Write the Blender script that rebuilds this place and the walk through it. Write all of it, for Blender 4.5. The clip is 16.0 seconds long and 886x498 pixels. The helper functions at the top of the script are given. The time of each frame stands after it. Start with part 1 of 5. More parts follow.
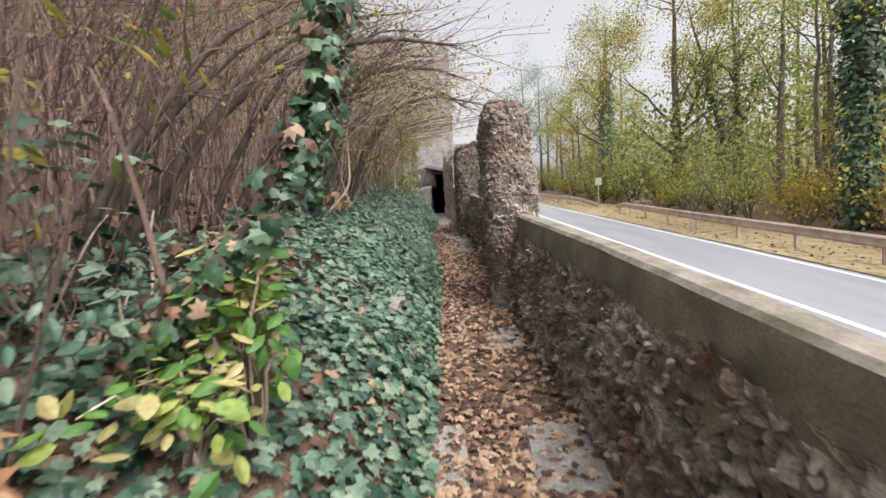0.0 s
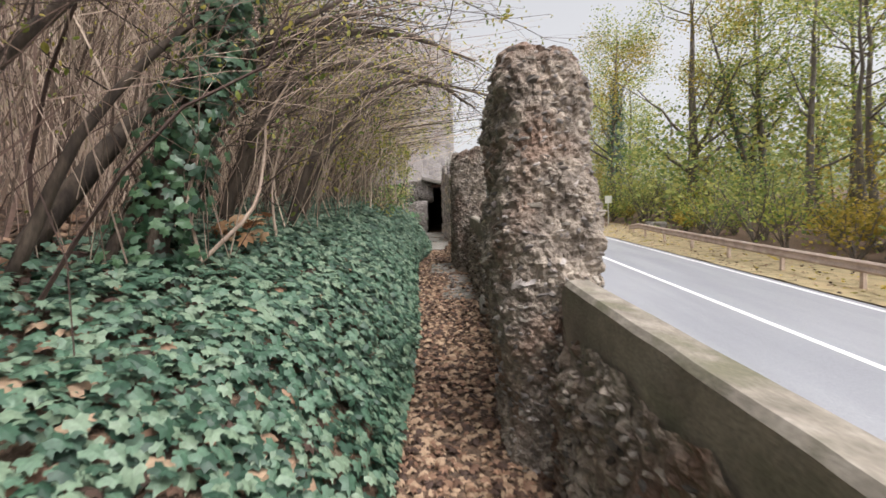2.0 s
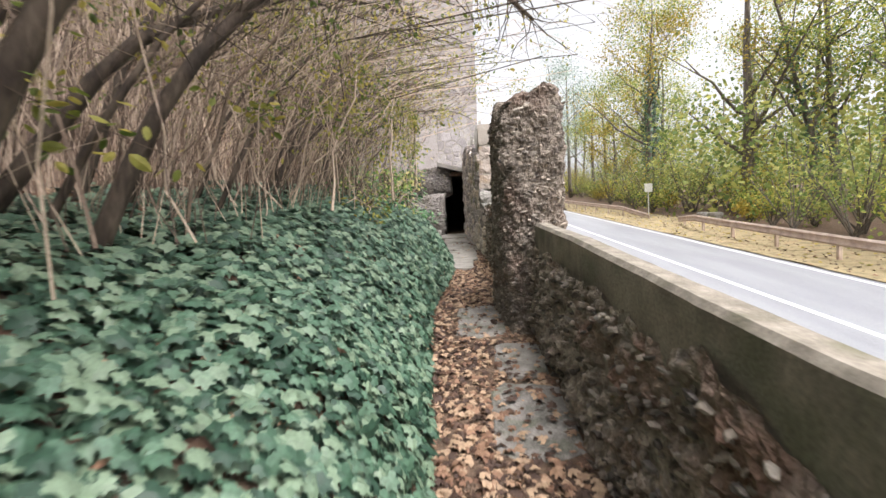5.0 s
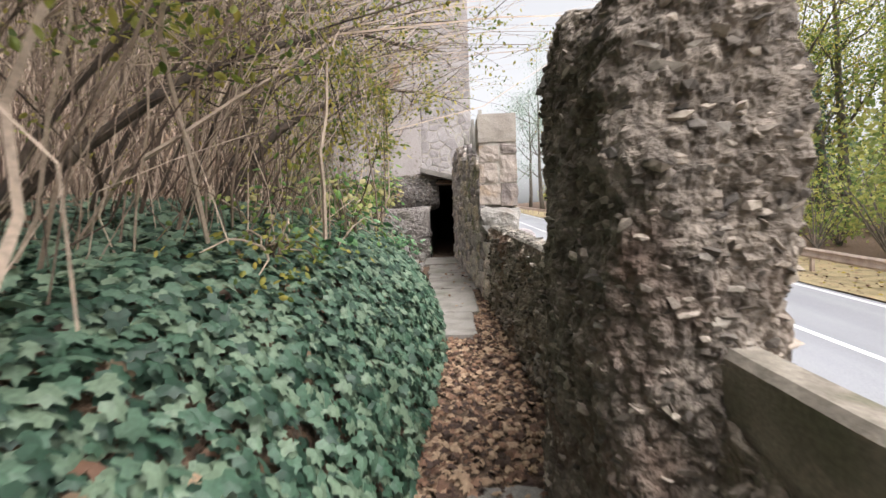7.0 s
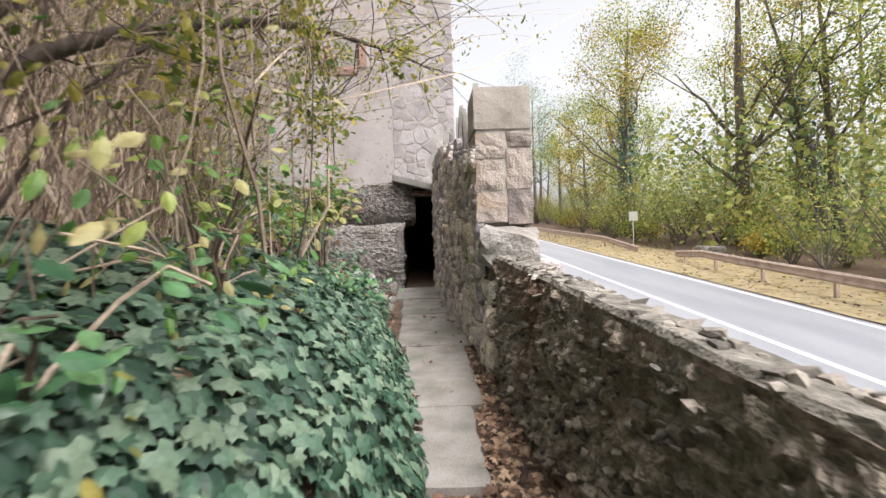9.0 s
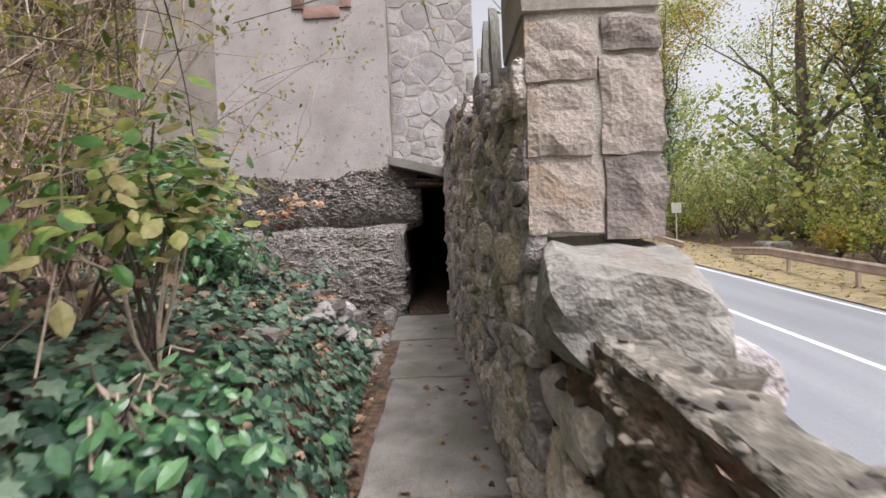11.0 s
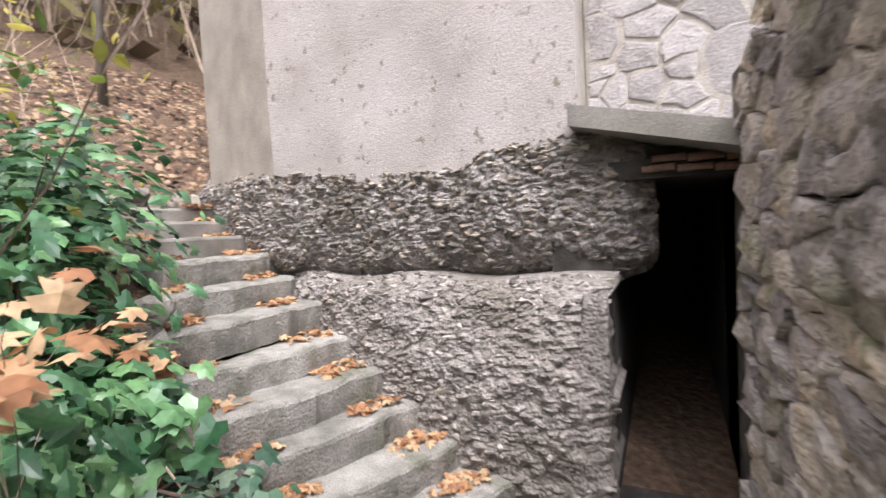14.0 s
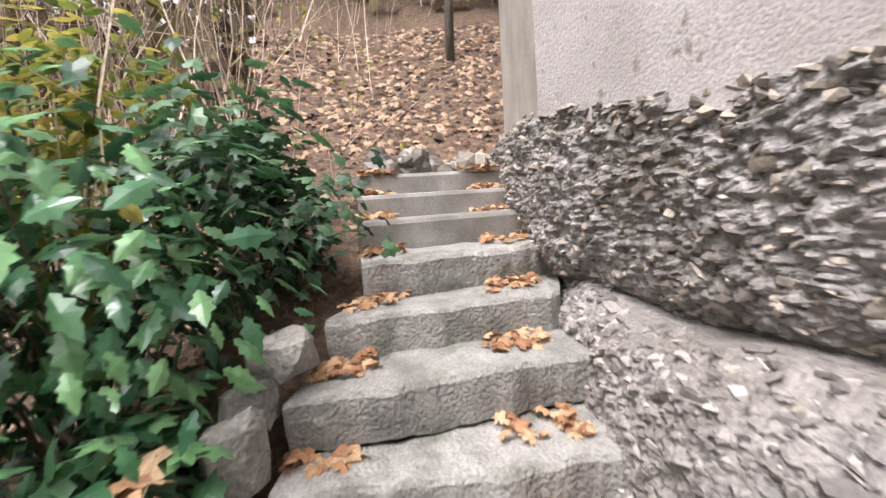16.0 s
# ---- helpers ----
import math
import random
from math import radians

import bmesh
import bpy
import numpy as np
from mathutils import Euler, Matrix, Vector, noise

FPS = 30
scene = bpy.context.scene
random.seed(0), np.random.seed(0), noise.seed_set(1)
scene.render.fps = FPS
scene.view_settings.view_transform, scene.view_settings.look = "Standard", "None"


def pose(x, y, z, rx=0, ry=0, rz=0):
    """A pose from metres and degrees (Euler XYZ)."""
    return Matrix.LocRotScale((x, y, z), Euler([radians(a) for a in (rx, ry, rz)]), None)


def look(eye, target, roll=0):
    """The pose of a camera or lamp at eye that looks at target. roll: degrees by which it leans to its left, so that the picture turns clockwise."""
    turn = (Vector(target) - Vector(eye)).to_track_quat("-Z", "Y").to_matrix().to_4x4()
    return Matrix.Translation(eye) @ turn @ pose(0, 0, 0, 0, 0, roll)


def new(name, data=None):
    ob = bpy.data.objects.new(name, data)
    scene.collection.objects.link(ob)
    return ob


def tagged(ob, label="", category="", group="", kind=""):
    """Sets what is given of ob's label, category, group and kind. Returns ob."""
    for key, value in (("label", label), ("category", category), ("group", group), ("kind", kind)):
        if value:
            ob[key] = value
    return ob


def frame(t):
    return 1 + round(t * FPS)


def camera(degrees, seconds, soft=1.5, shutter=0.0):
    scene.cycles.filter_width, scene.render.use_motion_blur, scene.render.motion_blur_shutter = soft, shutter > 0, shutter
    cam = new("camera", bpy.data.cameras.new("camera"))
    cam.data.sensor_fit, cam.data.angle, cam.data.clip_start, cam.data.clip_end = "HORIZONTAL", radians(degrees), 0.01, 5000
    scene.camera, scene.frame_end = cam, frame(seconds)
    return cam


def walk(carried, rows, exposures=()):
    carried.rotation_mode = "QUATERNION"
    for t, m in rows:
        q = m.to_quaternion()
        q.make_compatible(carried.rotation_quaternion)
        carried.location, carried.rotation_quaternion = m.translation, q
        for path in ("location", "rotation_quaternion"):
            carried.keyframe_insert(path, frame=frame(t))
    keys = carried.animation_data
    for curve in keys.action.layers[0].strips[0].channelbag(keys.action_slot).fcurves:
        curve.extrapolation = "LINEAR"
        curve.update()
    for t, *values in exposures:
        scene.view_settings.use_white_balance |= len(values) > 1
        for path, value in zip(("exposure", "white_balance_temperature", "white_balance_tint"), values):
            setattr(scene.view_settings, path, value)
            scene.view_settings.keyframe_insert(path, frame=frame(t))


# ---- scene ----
cam = camera(88.0, 16.0, shutter=0.3)
PATH = [
    (0, (0.014, 0.505, 1.706), (-0.014, 2.501, 1.574), -3.2),
    (0.5, (0.062, 1.12, 1.751), (0.068, 3.118, 1.648), -3.1),
    (1, (0.133, 1.724, 1.774), (0.157, 3.722, 1.696), -2.9),
    (1.5, (0.152, 2.352, 1.851), (0.215, 4.35, 1.773), -2.5),
    (2, (0.178, 2.955, 1.958), (0.148, 4.954, 1.881), -1.6),
    (2.5, (0.108, 3.629, 2.005), (-0.052, 5.621, 1.918), -1.9),
    (3, (0.052, 4.238, 2.068), (-0.068, 6.232, 1.97), -1.9),
    (3.5, (0.025, 4.805, 2.094), (-0.105, 6.798, 1.985), -2.5),
    (4, (-0.068, 5.459, 2.174), (-0.198, 7.452, 2.069), -2.9),
    (4.2, (-0.037, 5.69, 2.179), (-0.158, 7.684, 2.076), -3.2),
    (6.3, (-0.101, 8.582, 2.416), (-0.168, 10.577, 2.298), -1.4),
    (6.5, (-0.119, 8.82, 2.453), (-0.18, 10.816, 2.343), -2.0),
    (7, (-0.174, 9.414, 2.536), (-0.205, 11.412, 2.456), -2.0),
    (7.5, (-0.202, 9.947, 2.552), (-0.22, 11.946, 2.511), -2.2),
    (8, (-0.251, 10.55, 2.614), (-0.173, 12.548, 2.576), -2.5),
    (8.5, (-0.258, 11.065, 2.68), (-0.176, 13.064, 2.665), -2.2),
    (8.7, (-0.247, 11.272, 2.674), (-0.166, 13.27, 2.66), -2.0),
    (10.8, (-0.033, 13.858, 2.823), (-0.041, 15.858, 2.779), -2.1),
    (11, (-0.053, 14.08, 2.877), (-0.076, 16.08, 2.838), -2.4),
    (11.5, (-0.142, 14.704, 2.928), (-0.179, 16.704, 2.898), -3.4),
    (12, (-0.252, 15.292, 3.008), (-0.247, 17.292, 2.971), -4.2),
    (12.5, (-0.292, 15.86, 3.063), (-0.294, 17.86, 3.027), -4.7),
    (13, (-0.381, 16.469, 3.141), (-0.34, 18.468, 3.139), -5.1),
    (13.5, (-0.307, 17.07, 3.336), (-0.616, 19.044, 3.258), -4.8),
    (13.6, (-0.324, 17.2, 3.349), (-0.759, 19.151, 3.276), -4.6),
    (14, (-0.353, 17.627, 3.392), (-1.229, 19.423, 3.307), -2.9),
    (14.5, (-0.408, 18.182, 3.424), (-1.676, 19.723, 3.293), -2.6),
    (15, (-0.477, 18.62, 3.469), (-2.198, 19.594, 3.168), -4.8),
    (15.5, (-0.754, 18.926, 3.48), (-2.605, 19.649, 3.25), -3.8),
    (16, (-1.173, 19.186, 3.551), (-3.064, 19.794, 3.313), -3.6),
]
EXPOSURES = [(0, .9), (.5, .74), (1, .68), (1.5, .70), (2, .82), (3, 1.22), (3.5, 1.55), (4, 1.52), (6.5, 1.04), (7, 1.12), (7.5, 1.26), (8.5, 1.26), (11, .83), (11.5, .98), (12, 1.42), (12.5, 1.76), (13, 1.74), (13.5, 1.62), (14.5, 1.36), (16, 1.46)]
SKY, SUN = 0.15, 1.1

walk(cam, [(t, look(eye, target, roll)) for t, eye, target, roll in PATH], exposures=[(t, stops, 6500 if t < 9 else 6350, 12 if t < 9 else 14) for t, stops in EXPOSURES])

# ---- sky and light: an overcast autumn day ----
world = bpy.data.worlds.new("sky")
scene.world = world
world.use_nodes = True
wn, wl = world.node_tree.nodes, world.node_tree.links
sky = wn.new("ShaderNodeTexSky")
sky.sky_type, sky.sun_disc = "NISHITA", False
sky.sun_elevation, sky.sun_rotation = radians(61), radians(143)
sky.dust_density, sky.air_density, sky.ozone_density = 6.0, 1.0, 1.0
pale = wn.new("ShaderNodeHueSaturation")
pale.inputs["Saturation"].default_value = 0.12
wl.new(sky.outputs[0], pale.inputs["Color"])
wl.new(pale.outputs[0], wn["Background"].inputs[0])
wn["Background"].inputs[1].default_value = SKY
sun = new("sun", bpy.data.lights.new("sun", "SUN"))
sun.data.energy, sun.data.angle, sun.data.color = SUN, radians(25), (1.0, 0.97, 0.92)
sun.matrix_world = look((6, -8, 18), (0, 0, 0))

rng = np.random.default_rng(7)


# ---- materials ----
def shader(name, colors, scale=6.0, rough=0.9, bump=0.4, fine=60.0, detail=6.0, island=0.0, obrandom=0.0,
           second=None, second_scale=1.5, second_at=(0.5, 0.62), translucent=0.0, metal=0.0, bump_dist=0.01, stretch=(1, 1, 1), cells=0.0):
    """A procedural surface: a colour ramp over noise, a second colour in patches, grain, relief, variation by piece."""
    m = bpy.data.materials.new(name)
    m.use_nodes = True
    n, l = m.node_tree.nodes, m.node_tree.links
    p = n["Principled BSDF"]
    p.inputs["Roughness"].default_value, p.inputs["Metallic"].default_value = rough, metal
    geo = n.new("ShaderNodeNewGeometry")
    mp = n.new("ShaderNodeMapping")
    mp.inputs["Scale"].default_value = stretch
    l.new(geo.outputs["Position"], mp.inputs[0])
    big = n.new("ShaderNodeTexNoise")
    big.inputs["Scale"].default_value, big.inputs["Detail"].default_value = scale, detail
    l.new(mp.outputs[0], big.inputs[0])
    ramp = n.new("ShaderNodeValToRGB")
    while len(ramp.color_ramp.elements) < len(colors):
        ramp.color_ramp.elements.new(0.5)
    for i, (e, c) in enumerate(zip(ramp.color_ramp.elements, colors)):
        e.position, e.color = 0.28 + 0.44 * i / max(1, len(colors) - 1), (*c, 1)
    fac = big.outputs[0]
    if island or obrandom:
        rnd = geo.outputs["Random Per Island"] if island else n.new("ShaderNodeObjectInfo").outputs["Random"]
        mix = n.new("ShaderNodeMix")
        mix.inputs[0].default_value = island or obrandom
        l.new(fac, mix.inputs[2])
        l.new(rnd, mix.inputs[3])
        fac = mix.outputs[0]
    l.new(fac, ramp.inputs[0])
    col = ramp.outputs[0]
    if second:
        sp = n.new("ShaderNodeTexNoise")
        sp.inputs["Scale"].default_value, sp.inputs["Detail"].default_value = second_scale, 5
        l.new(geo.outputs["Position"], sp.inputs[0])
        mr = n.new("ShaderNodeMapRange")
        mr.inputs[1].default_value, mr.inputs[2].default_value = second_at
        l.new(sp.outputs[0], mr.inputs[0])
        mx = n.new("ShaderNodeMix")
        mx.data_type = "RGBA"
        l.new(mr.outputs[0], mx.inputs[0])
        l.new(col, mx.inputs[6])
        mx.inputs[7].default_value = (*second, 1)
        col = mx.outputs[2]
    gr = n.new("ShaderNodeTexNoise")
    gr.inputs["Scale"].default_value, gr.inputs["Detail"].default_value = fine, 3
    l.new(mp.outputs[0], gr.inputs[0])
    grain = n.new("ShaderNodeMapRange")
    grain.inputs[1].default_value, grain.inputs[2].default_value = 0.25, 0.75
    grain.inputs[3].default_value, grain.inputs[4].default_value = 0.72, 1.22
    l.new(gr.outputs[0], grain.inputs[0])
    mul = n.new("ShaderNodeMix")
    mul.data_type, mul.blend_type = "RGBA", "MULTIPLY"
    mul.inputs[0].default_value = 1.0
    l.new(col, mul.inputs[6])
    l.new(grain.outputs[0], mul.inputs[7])
    col = mul.outputs[2]
    l.new(col, p.inputs["Base Color"])
    if bump:
        add = n.new("ShaderNodeMath")
        add.operation = "ADD"
        l.new(gr.outputs[0], add.inputs[0])
        l.new(big.outputs[0], add.inputs[1])
        height = add.outputs[0]
        if cells:
            vo = n.new("ShaderNodeTexVoronoi")
            vo.inputs["Scale"].default_value = cells
            l.new(mp.outputs[0], vo.inputs["Vector"])
            ad2 = n.new("ShaderNodeMath")
            ad2.operation = "SUBTRACT"
            l.new(height, ad2.inputs[0])
            l.new(vo.outputs["Distance"], ad2.inputs[1])
            height = ad2.outputs[0]
        b = n.new("ShaderNodeBump")
        b.inputs["Strength"].default_value, b.inputs["Distance"].default_value = bump, bump_dist
        l.new(height, b.inputs["Height"])
        l.new(b.outputs[0], p.inputs["Normal"])
    if translucent:
        tr = n.new("ShaderNodeBsdfTranslucent")
        l.new(col, tr.inputs[0])
        ms = n.new("ShaderNodeMixShader")
        ms.inputs[0].default_value = translucent
        l.new(p.outputs[0], ms.inputs[1])
        l.new(tr.outputs[0], ms.inputs[2])
        l.new(ms.outputs[0], n["Material Output"].inputs[0])
    return m


M_rubble = shader("rubble", [(.10, .081, .067), (.265, .22, .182), (.45, .382, .315)], 9, .95, .9, 70, second=(.215, .135, .097), second_scale=2.2, second_at=(.5, .66), bump_dist=.03, cells=30)
M_rubble_dark = shader("dark_rubble", [(.105, .088, .072), (.255, .212, .172), (.42, .355, .29)], 13, .95, .9, 70, second=(.19, .118, .086), second_scale=1.6, second_at=(.5, .66), bump_dist=.025, cells=26)
M_rubble_brown = shader("brown_rubble", [(.075, .062, .052), (.175, .145, .12), (.30, .252, .21)], 11, .95, .8, 70, second=(.145, .098, .076), second_scale=2.2, second_at=(.52, .68), bump_dist=.025, cells=30)
M_shard = shader("stone_shard", [(.10, .088, .08), (.21, .185, .16), (.36, .32, .275)], 14, .92, .5, 90, obrandom=.6, bump_dist=.006)
M_shard_stuff = shader("stone_shards", [(.13, .116, .109), (.235, .209, .195), (.38, .343, .319)], 14, .92, .5, 90, island=.6, bump_dist=.006)
M_shard_dark = shader("dark_stone_shards", [(.085, .072, .061), (.21, .175, .145), (.37, .315, .265)], 14, .92, .5, 90, island=.7, bump_dist=.006)
M_render = shader("cement_band", [(.16, .132, .104), (.235, .2, .158), (.31, .265, .213)], 5, .93, .5, 80, second=(.135, .128, .085), second_scale=2.6, second_at=(.5, .7), bump_dist=.006)
M_coping = shader("coping_top", [(.14, .122, .098), (.225, .198, .163), (.32, .285, .242)], 11, .92, .5, 90, second=(.14, .13, .088), second_scale=4, second_at=(.54, .68), bump_dist=.005)
M_coping_rough = shader("rough_coping", [(.08, .073, .06), (.19, .172, .145), (.34, .312, .272)], 16, .95, .9, 70, bump_dist=.02)
M_plaster = shader("plaster", [(.306, .273, .261), (.373, .337, .326), (.414, .377, .368)], 2.2, .95, .3, 110, second=(.20, .172, .148), second_scale=15, second_at=(.62, .70), bump_dist=.009, cells=75)
M_plaster_grey = shader("grey_plaster", [(.25, .22, .195), (.335, .298, .265), (.40, .36, .32)], 3, .95, .4, 90, bump_dist=.008)
M_conglom = shader("conglomerate", [(.145, .131, .125), (.25, .226, .214), (.36, .328, .31)], 17, .95, .8, 70, second=(.17, .15, .132), second_scale=2.1, second_at=(.48, .66), bump_dist=.016, cells=44)
M_block = shader("sandstone_block", [(.19, .16, .15), (.33, .28, .25), (.44, .375, .325)], 5, .92, .7, 60, obrandom=.35, second=(.36, .25, .16), second_scale=2.4, second_at=(.58, .72), bump_dist=.015)
M_footing = shader("dark_conglomerate", [(.14, .126, .123), (.265, .242, .233), (.42, .386, .369)], 18, .95, .9, 70, second=(.17, .152, .138), second_scale=2.4, second_at=(.48, .66), bump_dist=.018, cells=36)
M_sidestone = shader("field_stone", [(.3, .269, .273), (.52, .462, .46), (.64, .566, .524), (.74, .626, .514)], 7, .93, 1.0, 44, obrandom=.42, second=(.33, .32, .21), second_scale=3, second_at=(.56, .7), bump_dist=.03, cells=9)
M_towerstone = shader("tower_stone", [(.28, .258, .257), (.36, .333, .332), (.43, .399, .401)], 6, .93, .6, 60, obrandom=.4, bump_dist=.014)
M_mortar = shader("mortar", [(.30, .272, .24), (.385, .352, .315), (.45, .415, .375)], 9, .95, .6, 80, bump_dist=.01)
M_mortar_dark = shader("dark_mortar", [(.045, .04, .035), (.11, .097, .083), (.20, .178, .155)], 9, .95, .6, 80, bump_dist=.01)
M_brick = shader("red_brick", [(.17, .105, .085), (.25, .15, .12), (.32, .20, .165)], 12, .9, .5, 80, obrandom=.5, bump_dist=.006)
M_concrete = shader("worn_concrete", [(.15, .138, .123), (.235, .217, .198), (.315, .293, .273)], 4, .9, .5, 110, second=(.13, .13, .095), second_scale=2, second_at=(.55, .72), bump_dist=.006)
M_step = shader("step_stone", [(.13, .123, .111), (.24, .226, .209), (.35, .331, .312)], 7, .92, .5, 90, obrandom=.2, second=(.13, .132, .10), second_scale=5, second_at=(.54, .70), bump_dist=.014, cells=52)
M_boulder = shader("boulder_stone", [(.17, .158, .148), (.28, .262, .242), (.40, .375, .345)], 6, .92, .8, 50, obrandom=.3, second=(.20, .165, .14), second_scale=3, second_at=(.54, .7), bump_dist=.02, cells=14)
M_soil = shader("leafy_soil", [(.055, .038, .028), (.13, .085, .058), (.22, .135, .085)], 16, .97, .9, 70, bump_dist=.02, cells=18)
M_litter = shader("fallen_leaf", [(.055, .03, .021), (.15, .08, .05), (.26, .15, .095), (.36, .25, .165)], 3, .75, .2, 40, island=.9, bump_dist=.002)
M_slopewood = shader("slope_foliage", [(.08, .053, .038), (.15, .105, .068), (.20, .165, .08), (.27, .235, .11)], .3, .8, 0, 40, island=.6, translucent=.3)
M_orange = shader("orange_leaf", [(.30, .14, .07), (.43, .235, .12), (.52, .36, .22)], 5, .7, .2, 40, island=.7, translucent=.25, bump_dist=.002)
M_ivy = shader("ivy_leaf", [(.022, .058, .036), (.06, .128, .08), (.105, .182, .122), (.17, .24, .16)], 2.4, .52, .25, 60, island=.7, translucent=.1, bump_dist=.003)
M_ivy_dark = shader("dark_ivy_leaf", [(.022, .06, .032), (.05, .115, .058), (.09, .17, .085)], 3, .4, .2, 60, island=.6, translucent=.12, bump_dist=.003)
M_glossy = shader("glossy_leaf", [(.036, .105, .05), (.085, .205, .092), (.16, .31, .135)], 3, .28, .2, 40, island=.65, translucent=.2, bump_dist=.003)
M_lime = shader("lime_leaf", [(.09, .22, .05), (.19, .33, .07), (.37, .43, .11), (.48, .42, .19)], 3, .5, .2, 40, island=.75, translucent=.3, bump_dist=.002)
M_yellow = shader("yellow_green_leaf", [(.10, .15, .03), (.22, .25, .05), (.36, .34, .08), (.46, .38, .09)], 1.2, .6, 0, 40, island=.6, translucent=.5)
M_wood_green = shader("woodland_leaf", [(.10, .17, .045), (.25, .33, .075), (.43, .45, .10), (.55, .49, .12)], .25, .65, 0, 40, island=.5, translucent=.55)
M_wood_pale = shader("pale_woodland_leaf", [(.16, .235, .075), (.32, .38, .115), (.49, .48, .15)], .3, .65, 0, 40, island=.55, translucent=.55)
# distance haze put into the leaf colour
M_wood_hazed = shader("hazed_leaf", [(.22, .31, .25), (.34, .44, .37), (.45, .54, .45)], .3, .7, 0, 40, island=.5, translucent=.5)
M_wood_gold = shader("golden_leaf", [(.20, .19, .035), (.40, .31, .05), (.52, .38, .07)], .6, .65, 0, 40, island=.6, translucent=.5)
M_stem = shader("brush_stem", [(.11, .077, .06), (.32, .235, .185), (.56, .44, .35)], 7, .9, .3, 60, island=.8, bump_dist=.002)
# reddish stems near the path's start, darkened in colour to cut their brightness
M_stem_red_dim = shader("dimmed_reddish_stem", [(.07, .042, .035), (.18, .115, .092), (.34, .24, .195)], 7, .9, .3, 60, island=.8, bump_dist=.002)
M_bark = shader("dark_bark", [(.026, .019, .015), (.07, .052, .04), (.14, .108, .082)], 12, .95, .8, 60, bump_dist=.01, stretch=(1, 1, .3))
M_bark_grey = shader("grey_bark", [(.075, .065, .055), (.145, .125, .105), (.22, .195, .165)], 8, .95, .8, 50, bump_dist=.02, stretch=(1, 1, .25))
M_asphalt = shader("asphalt", [(.21, .215, .24), (.25, .255, .28), (.29, .295, .32)], 1.2, .5, .2, 160, stretch=(1, .12, 1), bump_dist=.003)
M_paint = shader("road_paint", [(.62, .62, .62), (.75, .75, .75), (.8, .8, .8)], 8, .7, .1, 90)
M_verge = shader("verge_grass", [(.17, .135, .07), (.27, .215, .12), (.35, .28, .16), (.36, .25, .14)], 2.5, .95, .7, 50, bump_dist=.03)
M_rail = shader("weathered_rail", [(.33, .25, .205), (.45, .35, .29), (.56, .46, .39)], 3, .65, .2, 60, bump_dist=.003)
M_sign = shader("sign_face", [(.50, .50, .46), (.58, .58, .53), (.62, .62, .58)], 5, .5, 0, 60)
# near-black colour holds the shade inside the doorway
M_tunnel_shade = shader("tunnel_shade", [(.02, .018, .016), (.045, .04, .036), (.07, .064, .058)], 8, .97, .6, 50)
M_slate = shader("slate_slab", [(.15, .14, .125), (.25, .235, .21), (.34, .32, .29)], 9, .9, .6, 70, obrandom=.4, stretch=(1, 1, .3))


# ---- builders ----
def mesh(name, verts, faces, mat, parent=None, label="", category="", group="", kind="", smooth=False, origin=None):
    me = bpy.data.meshes.new(name)
    v = np.asarray(verts, float)
    if origin is not None:
        v = v - np.asarray(origin, float)
    me.from_pydata(v.tolist(), [], faces if isinstance(faces, list) else faces.tolist())
    me.materials.append(mat)
    if smooth:
        me.shade_smooth()
    ob = new(name, me)
    if origin is not None:
        ob.location = origin
    if parent is not None:
        ob.parent = parent
    return tagged(ob, label, category, group, kind)


def empty(name, at, label, category, group="", kind=""):
    ob = new(name)
    ob.location = at
    return tagged(ob, label, category, group, kind)


def part(name, verts, faces, mat, parent, label="", smooth=False, kind=""):
    """A mesh under a thing; the points are given in the world."""
    ob = mesh(name, verts, faces, mat, None, label, kind=kind, smooth=smooth)
    if parent is not None:
        p = parent.location.copy()
        if parent.parent:
            p = p + parent.parent.location
        ob.parent = parent
        ob.location = -p
    return ob


def fbm(x, y, z, octaves=4, lac=2.0):
    return noise.fractal(Vector((x, y, z)), 1.0, lac, octaves)


def sweep(points, radii, sides=6, cap=True):
    """A tube along points."""
    pts = np.asarray(points, float)
    n = len(pts)
    tan = np.gradient(pts, axis=0)
    tan /= np.linalg.norm(tan, axis=1)[:, None] + 1e-9
    ref = np.array([0.3, 0.9, 0.2]) if abs(tan[0][2]) > .7 else np.array([0, 0, 1.0])
    a = np.cross(tan, ref)
    a /= np.linalg.norm(a, axis=1)[:, None] + 1e-9
    b = np.cross(tan, a)
    ang = np.arange(sides) * 2 * np.pi / sides
    ring = a[:, None] * np.cos(ang)[None, :, None] + b[:, None] * np.sin(ang)[None, :, None]
    v = (pts[:, None] + ring * np.asarray(radii, float)[:, None, None]).reshape(-1, 3)
    f = [(i * sides + j, i * sides + (j + 1) % sides, (i + 1) * sides + (j + 1) % sides, (i + 1) * sides + j) for i in range(n - 1) for j in range(sides)]
    if cap:
        f += [tuple(range(sides))[::-1], tuple(range((n - 1) * sides, n * sides))]
    return v, f


class Pile:
    """Gathers pieces into one mesh."""

    def __init__(self):
        self.v, self.f, self.n = [], [], 0

    def add(self, v, f):
        self.v.append(np.asarray(v, float))
        k = self.n
        self.f += [tuple(i + k for i in q) for q in f]
        self.n += len(v)

    def all(self):
        return np.concatenate(self.v), self.f


